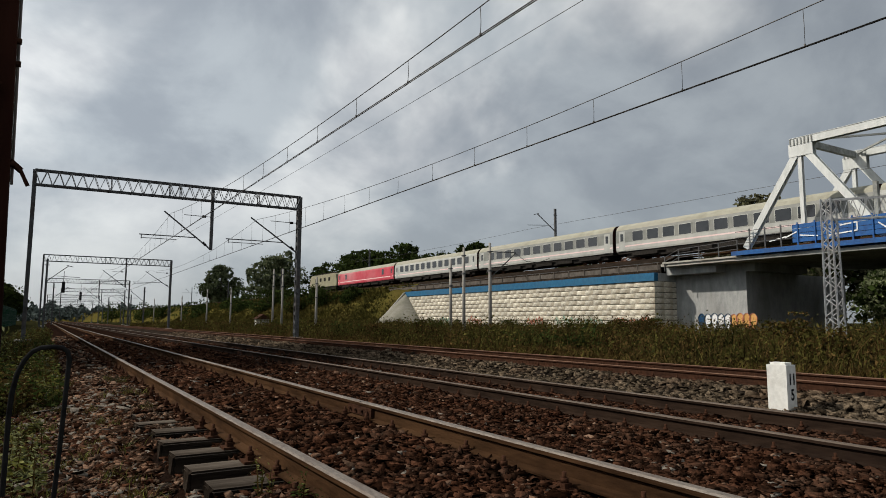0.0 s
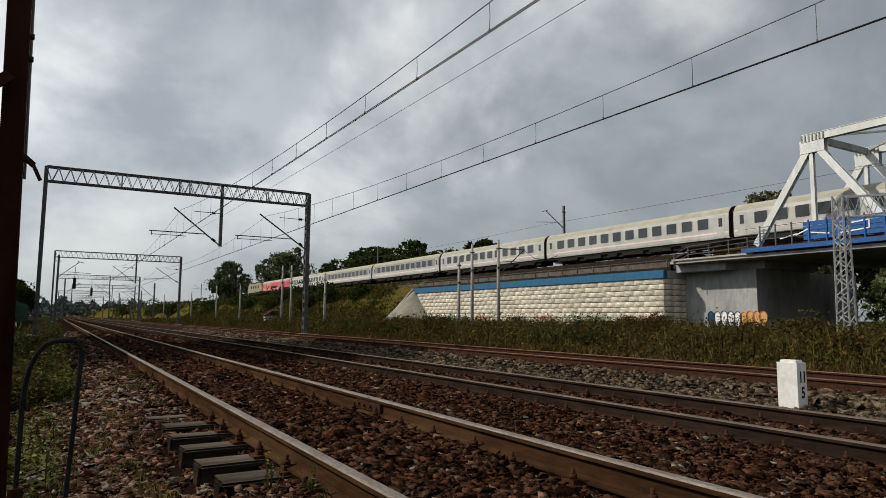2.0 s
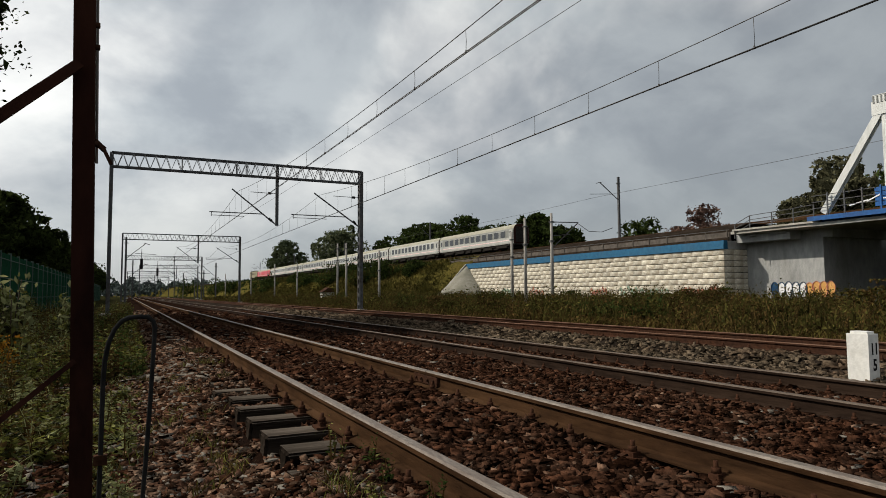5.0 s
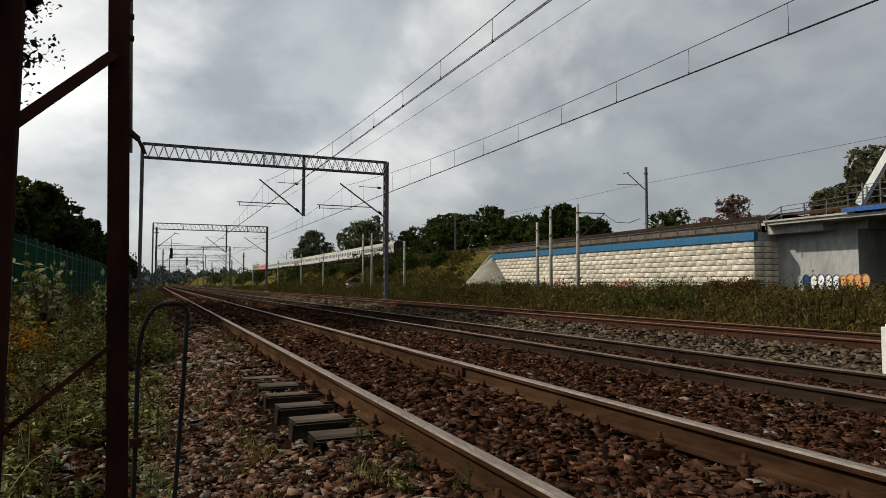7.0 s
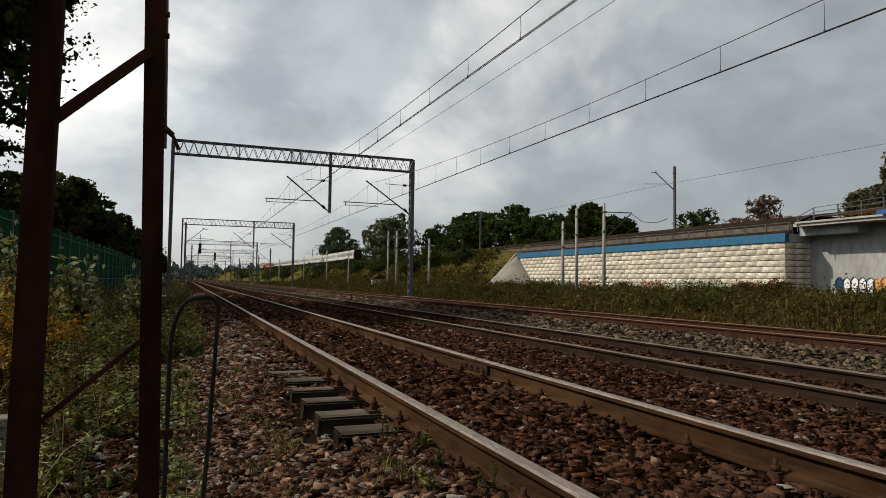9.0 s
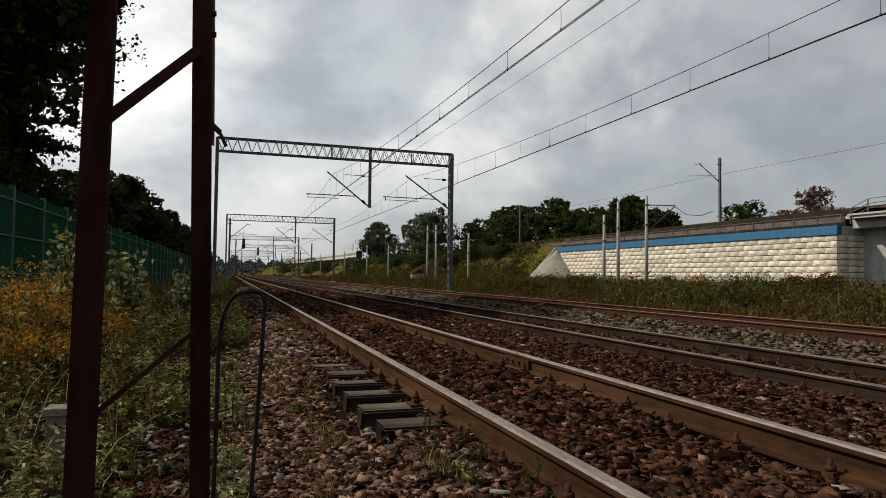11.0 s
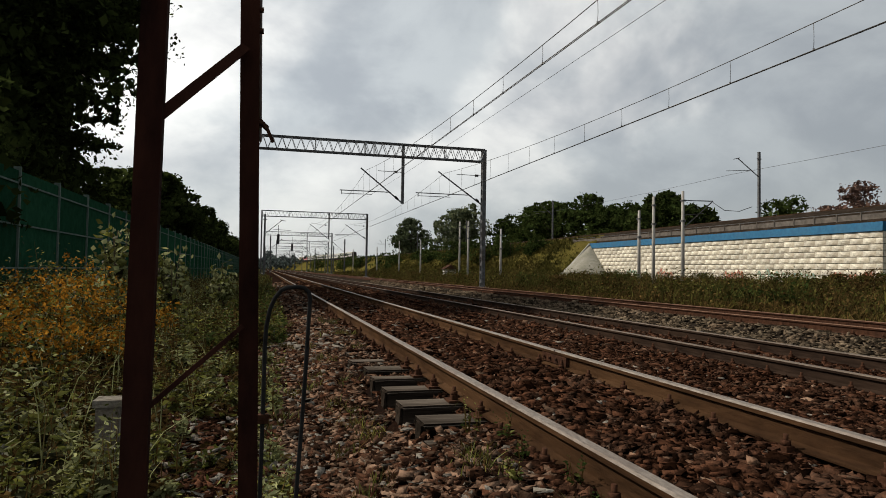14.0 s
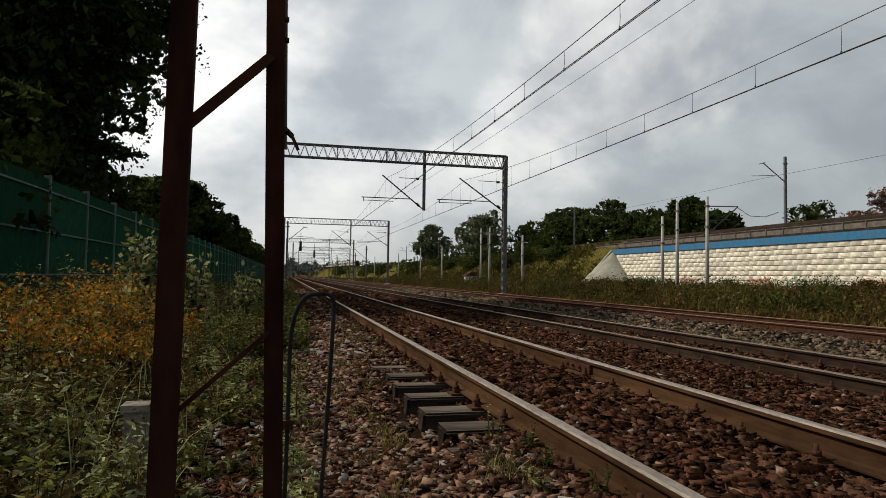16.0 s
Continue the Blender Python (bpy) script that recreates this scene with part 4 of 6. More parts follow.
def bridge():
    b = thing("truss_bridge", "white steel truss railway bridge with blue girders", "bridge")
    Z0, ZT, Y0, P = 6.75, 15.0, 33.2, 5.1
    for X in (50.0, 58.0):
        # end diagonal, top chord, diagonals and hangers
        for k in range(0, 6):
            ya, yb = Y0 - P * k, Y0 - P * (k + 1)
            up = k % 2 == 0
            bm = bmesh.new()
            p, q = ((X, ya, Z0 + 0.3), (X, yb, ZT - 0.3)) if up else ((X, ya, ZT - 0.3), (X, yb, Z0 + 0.9))
            for s in (-1, 1):
                beam(bm, (p[0] + s * 0.2, p[1], p[2]), (q[0] + s * 0.2, q[1], q[2]), 0.05, 0.52)
            beam(bm, p, q, 0.36, 0.06)
            part("end_post" if k == 0 else "diagonal", bm, WHITESTEEL, b)
            if up:
                bm = bmesh.new()
                for s in (-1, 1):
                    beam(bm, (X + s * 0.14, yb + 0.16, ZT - 0.4), (X + s * 0.14, yb + 0.16, Z0 + 0.5), 0.04, 0.30)
                beam(bm, (X, yb + 0.16, ZT - 0.4), (X, yb + 0.16, Z0 + 0.5), 0.28, 0.03)
                part("hanger", bm, WHITESTEEL, b)
                bm = bmesh.new()
                for s in (-1, 1):
                    box(bm, X + s * 0.24 - 0.015, X + s * 0.24 + 0.015, yb - 0.95, yb + 0.95, ZT - 1.15, ZT - 0.12)
                part("gusset_plate", bm, WHITESTEEL, b)
            else:
                bm = bmesh.new()
                box(bm, X - 0.16, X + 0.16, yb - 0.14, yb + 0.14, Z0 + 0.6, 10.9)
                part("post", bm, TRUSSDARK, b, "dark grey steel post")
        bm = bmesh.new()
        for s in (-1, 1):
            box(bm, X + s * 0.24 - 0.03, X + s * 0.24 + 0.03, Y0 - P * 5 - 0.8, Y0 - P + 0.8, ZT - 0.25, ZT + 0.30)
        box(bm, X - 0.3, X + 0.3, Y0 - P * 5 - 0.85, Y0 - P + 0.85, ZT + 0.304, ZT + 0.345)
        part("top_chord", bm, WHITESTEEL, b)
        bm = bmesh.new()
        for k in range(7):
            box(bm, X - 0.325, X + 0.325, Y0 - P + 0.8 - k * 0.28 - 0.09, Y0 - P + 0.8 - k * 0.28, ZT - 0.22, ZT + 0.26)
        part("stiffener", bm, TRUSSDARK, b, "dark ribs along the chord")
        # bottom girder with walkway edge
        bm = bmesh.new()
        box(bm, X - 0.3, X + 0.3, Y0 - P * 6, Y0 + 0.9, Z0 - 0.45, Z0 + 0.05)
        part("bottom_chord", bm, GIRDER, b, "blue painted bottom girder")
    bm = bmesh.new()
    for k in range(4):
        z = Z0 + 0.32 + k * 0.36
        box(bm, 49.55, 49.62, Y0 - P * 6, Y0 - 4.2, z, z + 0.32)
    part("side_panel", bm, GIRDER, b, "blue corrugated side panels")
    for k in range(22):
        y = Y0 - 0.6 - k * 1.35
        bm = bmesh.new()
        box(bm, 49.47, 49.545, y - 0.05, y + 0.05, Z0 - 0.02, Z0 + 1.85)
        part("panel_post", bm, GIRDER if k > 2 else MAST, b)
    bm = bmesh.new()
    for z in (Z0 + 0.7, Z0 + 1.2, Z0 + 1.7):
        beam(bm, (49.53, Y0 - 4.3, z), (49.53, Y0 + 0.7, z), 0.05)
    part("handrail", bm, MAST, b)
    # the width beyond the far truss is made up to shade the abutment front
    bm = bmesh.new()
    box(bm, 49.3, 68.0, Y0 - P * 6, Y0 + 0.6, Z0 - 0.75, Z0 - 0.46)
    part("deck", bm, TRUSSDARK, b, "dark steel deck, widened to shade the abutment")
    bm = bmesh.new()
    box(bm, 49.0, 49.9, Y0 - P * 6, Y0 + 0.8, Z0 - 0.14, Z0 - 0.02)
    box(bm, 48.97, 49.0, Y0 - P * 6, Y0 + 0.8, Z0 - 0.34, Z0 + 0.02)
    part("walkway_edge", bm, GIRDER, b, "blue painted walkway edge beam")
    for k in range(3):
        y = Y0 - P - k * 2 * P
        runs = [((50, y, ZT), (58, y, ZT), 0.35, 0.5)]
        if k < 2:
            runs += [((50, y, ZT + 0.1), (58, y - 2 * P, ZT + 0.1), 0.14, 0.14), ((58, y, ZT + 0.1), (50, y - 2 * P, ZT + 0.1), 0.14, 0.14)]
        for p, q, w, h in runs:
            bm = bmesh.new()
            beam(bm, p, q, w, h)
            part("portal_brace", bm, TRUSSDARK, b, "weathered grey portal bracing")
    # sprayed outlines on the side panels
    bm = bmesh.new()
    for p, q in (((24.2, 7.5), (26.3, 7.35)), ((24.2, 7.5), (24.2, 8.1)), ((24.2, 8.1), (25.4, 8.0)), ((27.0, 7.4), (28.4, 7.6)), ((29.5, 7.6), (30.9, 7.35)), ((28.6, 7.9), (29.6, 7.5)), ((22.2, 7.4), (22.8, 7.9))):
        beam(bm, (49.53, p[0], p[1]), (49.53, q[0], q[1]), 0.09, 0.03, up=(1, 0, 0))
    part("graffiti", bm, SPRAYW, b, "white sprayed lines")


bridge()


def abutment():
    t = thing("bridge_abutment", "grey concrete bridge abutment with sprayed graffiti", "abutment", kind="structure")
    bm = bmesh.new()
    box(bm, 52.0, 68.0, 34.75, 42.16, -0.8, 5.3)
    part("pier", bm, CONCRETE, t)
    bm = bmesh.new()
    box(bm, 50.6, 60.0, 36.7, 42.12, 5.304, 6.05)
    box(bm, 52.0, 60.0, 33.9, 36.696, 5.304, 6.05)
    part("bearing_beam", bm, CONCRETE, t)
    bm = bmesh.new()
    box(bm, 49.6, 60.0, 33.3, 41.9, 6.054, 6.30)
    box(bm, 49.45, 50.2, 33.3, 41.6, 6.304, 6.46)
    part("walkway_slab", bm, PALECON, t, "pale concrete walkway slab")
    # unseen opposite pier, added this close to keep light off the abutment front
    bm = bmesh.new()
    box(bm, 49.2, 68, 8.0, 13.0, -0.8, 5.9)
    part("shade_pier", bm, CONCRETE, t)
    # handrail on the walkway
    posts = [(41.4, 6.9), (39.8, 7.55), (37.6, 7.62), (35.6, 7.70), (33.8, 7.78)]
    for y, z in posts:
        bm = bmesh.new()
        box(bm, 49.53, 49.60, y - 0.035, y + 0.035, 5.6 if y > 41 else 6.46, z)
        part("rail_post", bm, MAST, t)
    for dz in (0.0, -0.38, -0.76):
        bm = bmesh.new()
        for (ya, za), (yb, zb) in zip(posts, posts[1:]):
            beam(bm, (49.56, ya, za + dz), (49.56, yb, zb + dz), 0.05)
        part("rail_bar", bm, MAST, t)
    # bulbous sprayed shapes in a row, with no reading
    r = random.Random(4)

    def loop(y, z, w, h, m, th):
        bm = bmesh.new()
        pts = [(51.97, y + w * math.cos(a) * (1 + 0.16 * math.sin(3 * a)), z + h * math.sin(a)) for a in (2 * math.pi * k / 14 for k in range(15))]
        for p, q in zip(pts, pts[1:]):
            beam(bm, p, q, 0.03, th, up=(1, 0, 0))
        part("graffiti", bm, SPRAYB if m is not SPRAYO else SPRAYR, t, "sprayed dark outline")
        bm = bmesh.new()
        front = [bm.verts.new((51.984, y + (p[1] - y) * 0.95, z + (p[2] - z) * 0.95)) for p in pts[:-1]]
        back = [bm.verts.new((51.999, v.co.y, v.co.z)) for v in front]
        bm.faces.new(front)
        for k in range(14):
            bm.faces.new((front[k], front[(k + 1) % 14], back[(k + 1) % 14], back[k]))
        bmesh.ops.recalc_face_normals(bm, faces=bm.faces)
        part("graffiti", bm, m, t, "sprayed rounded shapes")
    for k in range(5):
        loop(39.4 - k * 0.68, 1.05 + r.uniform(-.1, .1), 0.34, 0.68, (SPRAYB, SPRAYW)[k > 0], 0.10)
    for k in range(4):
        loop(36.1 - k * 0.62, 0.95 + r.uniform(-.1, .1), 0.36, 0.66, SPRAYO, 0.08)


abutment()


def wall_graffiti():
    r = random.Random(11)
    for y0, m, n, w in ((43.2, SPRAYR, 9, 0.5), (49.2, SPRAYG, 6, 0.7), (58.5, SPRAYR, 6, 0.5), (53.6, SPRAYG, 5, 0.6), (64.5, SPRAYB, 2, 0.5), (71.0, SPRAYR, 5, 0.7), (79.0, SPRAYG, 4, 0.7)):
        t = thing("wall_graffiti", "faded sprayed tag on the stone wall", "graffiti", (WALL_X - 0.13, y0, 0.3), "tags on the wall")
        bm = bmesh.new()
        for k in range(n):
            y, z = k * w, r.uniform(0.25, 0.8)
            pts = [(0, y + w * 0.35 * math.cos(a), z + 0.45 * math.sin(a) * r.uniform(.7, 1.3)) for a in (1.57 * j for j in range(4))]
            for p, q in zip(pts, pts[1:]):
                beam(bm, p, q, 0.02, 0.12, up=(1, 0, 0))
        part("stroke", bm, m, t)


wall_graffiti()


def lattice_mast(x, y, zt, name="lattice_mast"):
    t = thing(name, "grey steel lattice mast standing in the weeds", "mast", (x, y, -0.4))
    h, w = zt + 0.4, 0.36
    for sx in (-1, 1):
        for sy in (-1, 1):
            bm = bmesh.new()
            beam(bm, (sx * w, sy * w, 0), (sx * w * 0.8, sy * w * 0.8, h), 0.09)
            part("leg", bm, GALV, t)
    for a, b in (((-1, -1), (1, -1)), ((-1, 1), (1, 1)), ((-1, -1), (-1, 1)), ((1, -1), (1, 1))):
        bm = bmesh.new()
        lacing(bm, (a[0] * w, a[1] * w, 0), (a[0] * w * .8, a[1] * w * .8, h), (b[0] * w, b[1] * w, 0), (b[0] * w * .8, b[1] * w * .8, h), 8, 0.045)
        part("lacing", bm, GALV, t)
    return t


lm_ = lattice_mast(40.0, 21.1, 8.3)
bm_ = bmesh.new()
for dz_ in (7.4, 8.6):
    for dx_ in (-0.25, 0.25):
        beam(bm_, (dx_, 0, dz_), (dx_ + 3.2, -5.2, dz_), 0.07)
for dx_ in (-0.25, 0.25):
    lacing(bm_, (dx_, 0, 7.4), (dx_ + 3.2, -5.2, 7.4), (dx_, 0, 8.6), (dx_ + 3.2, -5.2, 8.6), 8, 0.04)
part("cross_beam", bm_, GALV, lm_)
bm_ = bmesh.new()
beam(bm_, (3.0, -5.0, 0.2), (3.0, -5.0, 8.6), 0.2)
lacing(bm_, (2.8, -5.0, 0.2), (2.8, -5.0, 8.4), (3.25, -5.0, 0.2), (3.25, -5.0, 8.4), 9, 0.05)
part("second_leg", bm_, GALV, lm_)


def line_mast(x, y, z0, h, arm=-1, mtl=GALV, label="slim grey catenary mast with a bracket arm"):
    t = thing("catenary_mast", label, "mast", (x, y, z0), "catenary masts")
    bm = bmesh.new()
    beam(bm, (0, 0, -0.4), (0, 0, h), 0.26, 0.26)
    box(bm, -0.32, 0.32, -0.05, 0.05, h - 0.9, h - 0.8)
    part("pole", bm, mtl, t)
    if arm:
        bm = bmesh.new()
        beam(bm, (0, 0, h - 3.1), (arm * 2.6, 0.6, h - 0.8), 0.09)
        beam(bm, (arm * 2.3, 0.6, h - 0.75), (arm * 3.1, 0.7, h - 0.95), 0.08)
        beam(bm, (arm * 1.2, 0.2, h - 2.3), (arm * 4.0, 0.9, h - 2.4), 0.06)
        part("bracket_arm", bm, mtl, t)
    return t


for y_ in (66.3, 125.4, 186.0, 250.0, 315.0):
    line_mast(57.9 + bend(y_), y_, 6.4, 9.6, mtl=MAST)
bm_ = bmesh.new()
pts_ = []
for ya_, yb_ in ((-60, 66.3), (66.3, 125.4), (125.4, 186), (186, 250), (250, 315)):
    pts_ += [(54 + bend(ya_ + (yb_ - ya_) * k / 8), ya_ + (yb_ - ya_) * k / 8, 12.75 + 0.3 * (k / 4 - 1) ** 2) for k in range(8)]
tube(bm_, pts_, 0.018, 4)
single("upper_line_wire", bm_, WIRE, "thin overhead wires above the upper line", "overhead wire")


def pole(x, y, zt, arm=False, m=POLECON):
    t = thing("line_pole", "slim weathered concrete pole in the weeds", "pole", (x, y, -0.4), "poles beyond the tracks")
    bm = bmesh.new()
    tube(bm, [(0, 0, -0.3), (0, 0, zt * 0.5), (0, 0, zt + 0.4)], [0.15, 0.13, 0.10], 8)
    part("shaft", bm, m, t)
    for za, zb in ((zt - 1.9, zt - 1.75), (zt - 0.35, zt - 0.25)):
        bm = bmesh.new()
        box(bm, -0.14, 0.14, -0.16, 0.16, za, zb)
        part("clamp", bm, MAST, t)
    if arm:
        bm = bmesh.new()
        beam(bm, (0, 0, zt - 0.3), (1.7, -1.2, zt - 0.4), 0.07)
        beam(bm, (0, 0, zt - 2.4), (1.7, -1.2, zt - 0.4), 0.08)
        beam(bm, (0, 0, zt - 1.4), (1.2, -0.8, zt - 1.3), 0.05)
        part("bracket", bm, MAST, t)
        bm = bmesh.new()
        tube(bm, [(1.7, -1.2, zt - 0.5), (2.3, -1.7, zt - 1.1), (3.0, -2.4, zt - 1.2), (3.6, -3.0, zt - 0.9)], 0.025, 5)
        part("cable", bm, WIRE, t)
    return t


for x_, y_, z_, a_ in ((30, 42.2, 7.1, True), (30, 46.0, 7.1, False), (30, 48.1, 6.15, False), (25, 67.6, 5.6, False), (25, 79.6, 7.3, False),
                       (25, 83.4, 7.5, False), (25, 106.0, 5.8, False), (25, 124.0, 6.5, False), (25, 150.0, 6.2, False), (26, 172.0, 6.4, False), (26, 200.0, 7.0, False)):
    pole(x_, y_, z_, a_)


for x_, y_, h_ in ((-0.2, 104.0, 9.6), (1.1, 160.0, 9.0), (17.5, 150.0, 8.2), (19.0, 190.0, 8.0), (16.5, 228.0, 8.4), (23.0, 262.0, 8.0), (21.0, 320.0, 8.6)):
    line_mast(x_, y_, -0.4, h_, 1 if x_ < 5 else -1, MAST, "slim dark catenary mast beside the far tracks")


def hut():
    t = thing("lineside_hut", "small pale plastered hut with a dark gable roof", "hut", (25.0, 88.3, -0.4))
    bm = bmesh.new()
    box(bm, -0.8, 0.8, -0.75, 0.75, 0, 1.55)
    part("wall", bm, PALECON, t)
    bm = bmesh.new()
    extrude(bm, ((-1.0, 1.5), (1.0, 1.5), (0, 2.15)), -0.95, 0.95)
    bmesh.ops.recalc_face_normals(bm, faces=bm.faces)
    part("roof", bm, RUST, t, "dark gable roof")
    bm = bmesh.new()
    box(bm, -0.82, -0.79, -0.3, 0.3, 0.1, 1.3)
    part("door", bm, WHITE, t, "white door")


hut()


def signal(x, y, z, h):
    t = thing("hanging_signal", "black railway signal head on the far gantry", "signal", (x, y, z), "signals on the gantry")
    bm = bmesh.new()
    box(bm, -0.28, 0.28, -0.12, 0.12, 0, h)
    bmesh.ops.bevel(bm, geom=bm.edges[:], offset=0.05, segments=1, affect="EDGES")
    part("head", bm, BLACK, t)
    bm = bmesh.new()
    beam(bm, (0, 0.1, h), (0, 0.1, h + 2.0), 0.1)
    part("hanger", bm, MAST, t)
    for k in range(3):
        bm = bmesh.new()
        tube(bm, [(0, -0.12, h * (0.2 + 0.3 * k)), (0, -0.3, h * (0.2 + 0.3 * k))], 0.12, 8)
        part("hood", bm, BLACK, t)


signal(2.6, 146.6, 6.1, 2.2)
signal(7.6, 198.6, 6.1, 2.2)


# ---- left verge ----
def noise_barrier():
    t = thing("noise_barrier", "dark green noise barrier with pale posts and rails", "noise barrier")
    X, Z0, Z1 = -7.3, -0.6, 3.66
    pm = bmesh.new()
    box(pm, -0.05, 0.05, -1.96, 1.96, 0, Z1 - Z0)
    pmesh = to_mesh("panel", pm, FENCE)
    qm = bmesh.new()
    box(qm, -0.09, 0.11, -0.04, 0.04, 0, Z1 - Z0 + 0.12)
    qmesh = to_mesh("post", qm, FENCEPOST)
    rm = bmesh.new()
    for z in (0.75, 2.05, 3.3):
        box(rm, 0.078, 0.10, -1.96, 1.96, z + 0.55, z + 0.60)
    rmesh = to_mesh("rail", rm, FENCEPOST)
    for k in range(-4, 55):
        y = 22.35 + (k - 3) * 3.9
        a = part("panel", pmesh, FENCE, t); a.location = (X, y + 1.95, Z0)
        b = part("post", qmesh, FENCEPOST, t, "pale steel post"); b.location = (X, y, Z0)
        c = part("rail", rmesh, FENCEPOST, t); c.location = (X, y + 1.95, Z0)


noise_barrier()


def near_mast():
    """Old two-legged mast of riveted channels beside the camera."""
    t = thing("steel_mast", "dark rusty two-legged steel mast with diagonal braces", "mast", (0, 0, -0.52))

    def at(x, y, z):
        return Vector((x, y, z + 0.52))

    def channel(p, q, w, d):
        """A channel section: web towards the camera and two flanges behind it."""
        bm = bmesh.new()
        s = (q - p).normalized().cross(Vector((0, 1, 0))).normalized()
        prof = [(-w / 2, 0), (w / 2, 0), (w / 2, d), (w / 2 - 0.009, d), (w / 2 - 0.009, 0.009), (-w / 2 + 0.009, 0.009), (-w / 2 + 0.009, d), (-w / 2, d)]
        rings = [[bm.verts.new(c + s * a + Vector((0, b, 0))) for a, b in prof] for c in (p, p.lerp(q, 0.5), q)]
        for u, v in zip(rings, rings[1:]):
            for k in range(8):
                bm.faces.new((u[k], v[k], v[(k + 1) % 8], u[(k + 1) % 8]))
        bm.faces.new(rings[0]); bm.faces.new(rings[-1][::-1])
        bmesh.ops.recalc_face_normals(bm, faces=bm.faces)
        return bm

    def left(z):
        """The middle of the outer leg at a height."""
        return -0.394 + 0.0137 * (z - 0.2)

    def right(z):
        """The middle of the inner leg at a height."""
        return -0.0695 - 0.0195 * (z - 0.08)
    part("leg", channel(at(left(-0.6), 2.24, -0.6), at(left(5.4), 2.24, 5.4), 0.075, 0.05), MASTRUST, t)
    part("leg", channel(at(right(-0.6), 2.55, -0.6), at(right(5.4), 2.55, 5.4), 0.067, 0.045), MASTRUST, t)
    for z in (1.29, 2.56, 3.83):
        bm = bmesh.new()
        beam(bm, at(left(z) + 0.02, 2.26, z), at(right(z) - 0.02, 2.53, z + 0.335), 0.034, 0.010, up=(0, 1, 0))
        part("brace", bm, MASTRUST, t)
    bm = bmesh.new()
    beam(bm, at(left(0.4) + 0.02, 2.26, 0.395), at(right(0.6) - 0.02, 2.53, 0.625), 0.016, 0.010, up=(0, 1, 0))
    part("brace", bm, MASTRUST, t)
    bm = bmesh.new()
    tube(bm, [at(right(1.3) + 0.038, 2.60, 1.3), at(right(5.4) + 0.038, 2.60, 5.4)], 0.005, 6)
    part("conduit", bm, GALV, t, "thin pale conduit")
    for z in (1.36, 1.699, 1.777, 2.5):
        bm = bmesh.new()
        tube(bm, [at(right(z) + 0.030, 2.56, z), at(right(z) + 0.048, 2.56, z)], 0.010, 6)
        part("bolt", bm, RUST, t)
    bm = bmesh.new()
    beam(bm, at(-0.062, 2.57, 1.372), at(-0.032, 2.60, 1.350), 0.010, 0.018)
    beam(bm, at(-0.034, 2.60, 1.352), at(-0.010, 2.60, 1.300), 0.008, 0.012)
    part("hook", bm, RUST, t, "bent bracket hook")
    bm = bmesh.new()
    box(bm, -0.62, 0.12, 2.0, 2.75, -0.25, 0.02)
    bmesh.ops.bevel(bm, geom=bm.edges[:], offset=0.03, segments=1, affect="EDGES")
    part("footing", bm, LUMP, t, "concrete footing sunk in the ground")


near_mast()


def hoop():
    t = thing("steel_hoop", "thin black bent steel hoop stuck in the verge", "steel hoop", (0, 2.8, -0.5))
    bm = bmesh.new()
    shape = ((-0.034, -0.6), (-0.024, 0.10), (-0.022, 0.32), (-0.021, 0.52), (-0.017, 0.60), (-0.006, 0.665), (0.012, 0.712), (0.036, 0.744), (0.06, 0.756),
             (0.10, 0.759), (0.128, 0.755), (0.145, 0.740), (0.151, 0.712), (0.149, 0.66), (0.141, 0.45), (0.129, 0.20), (0.114, -0.06), (0.09, -0.6))
    tube(bm, [(x, 0, z + 0.5) for x, z in shape], 0.0088, 8)
    part("rod", bm, BLACK, t)
    bm = bmesh.new()
    box(bm, -0.045, 0.0, -0.016, 0.016, 0.72, 0.755)
    part("clamp", bm, RUST, t)


hoop()


def marker_box():
    t = thing("concrete_box", "small pale concrete marker half hidden in weeds", "marker", (-0.92, 4.5, -0.56))
    bm = bmesh.new()
    box(bm, -0.065, 0.065, -0.065, 0.065, 0, 0.54)
    part("block", bm, LUMP, t)
    bm = bmesh.new()
    box(bm, -0.08, 0.08, -0.08, 0.08, 0.544, 0.585)
    part("cap", bm, LUMP, t, "pale worn cap")


marker_box()


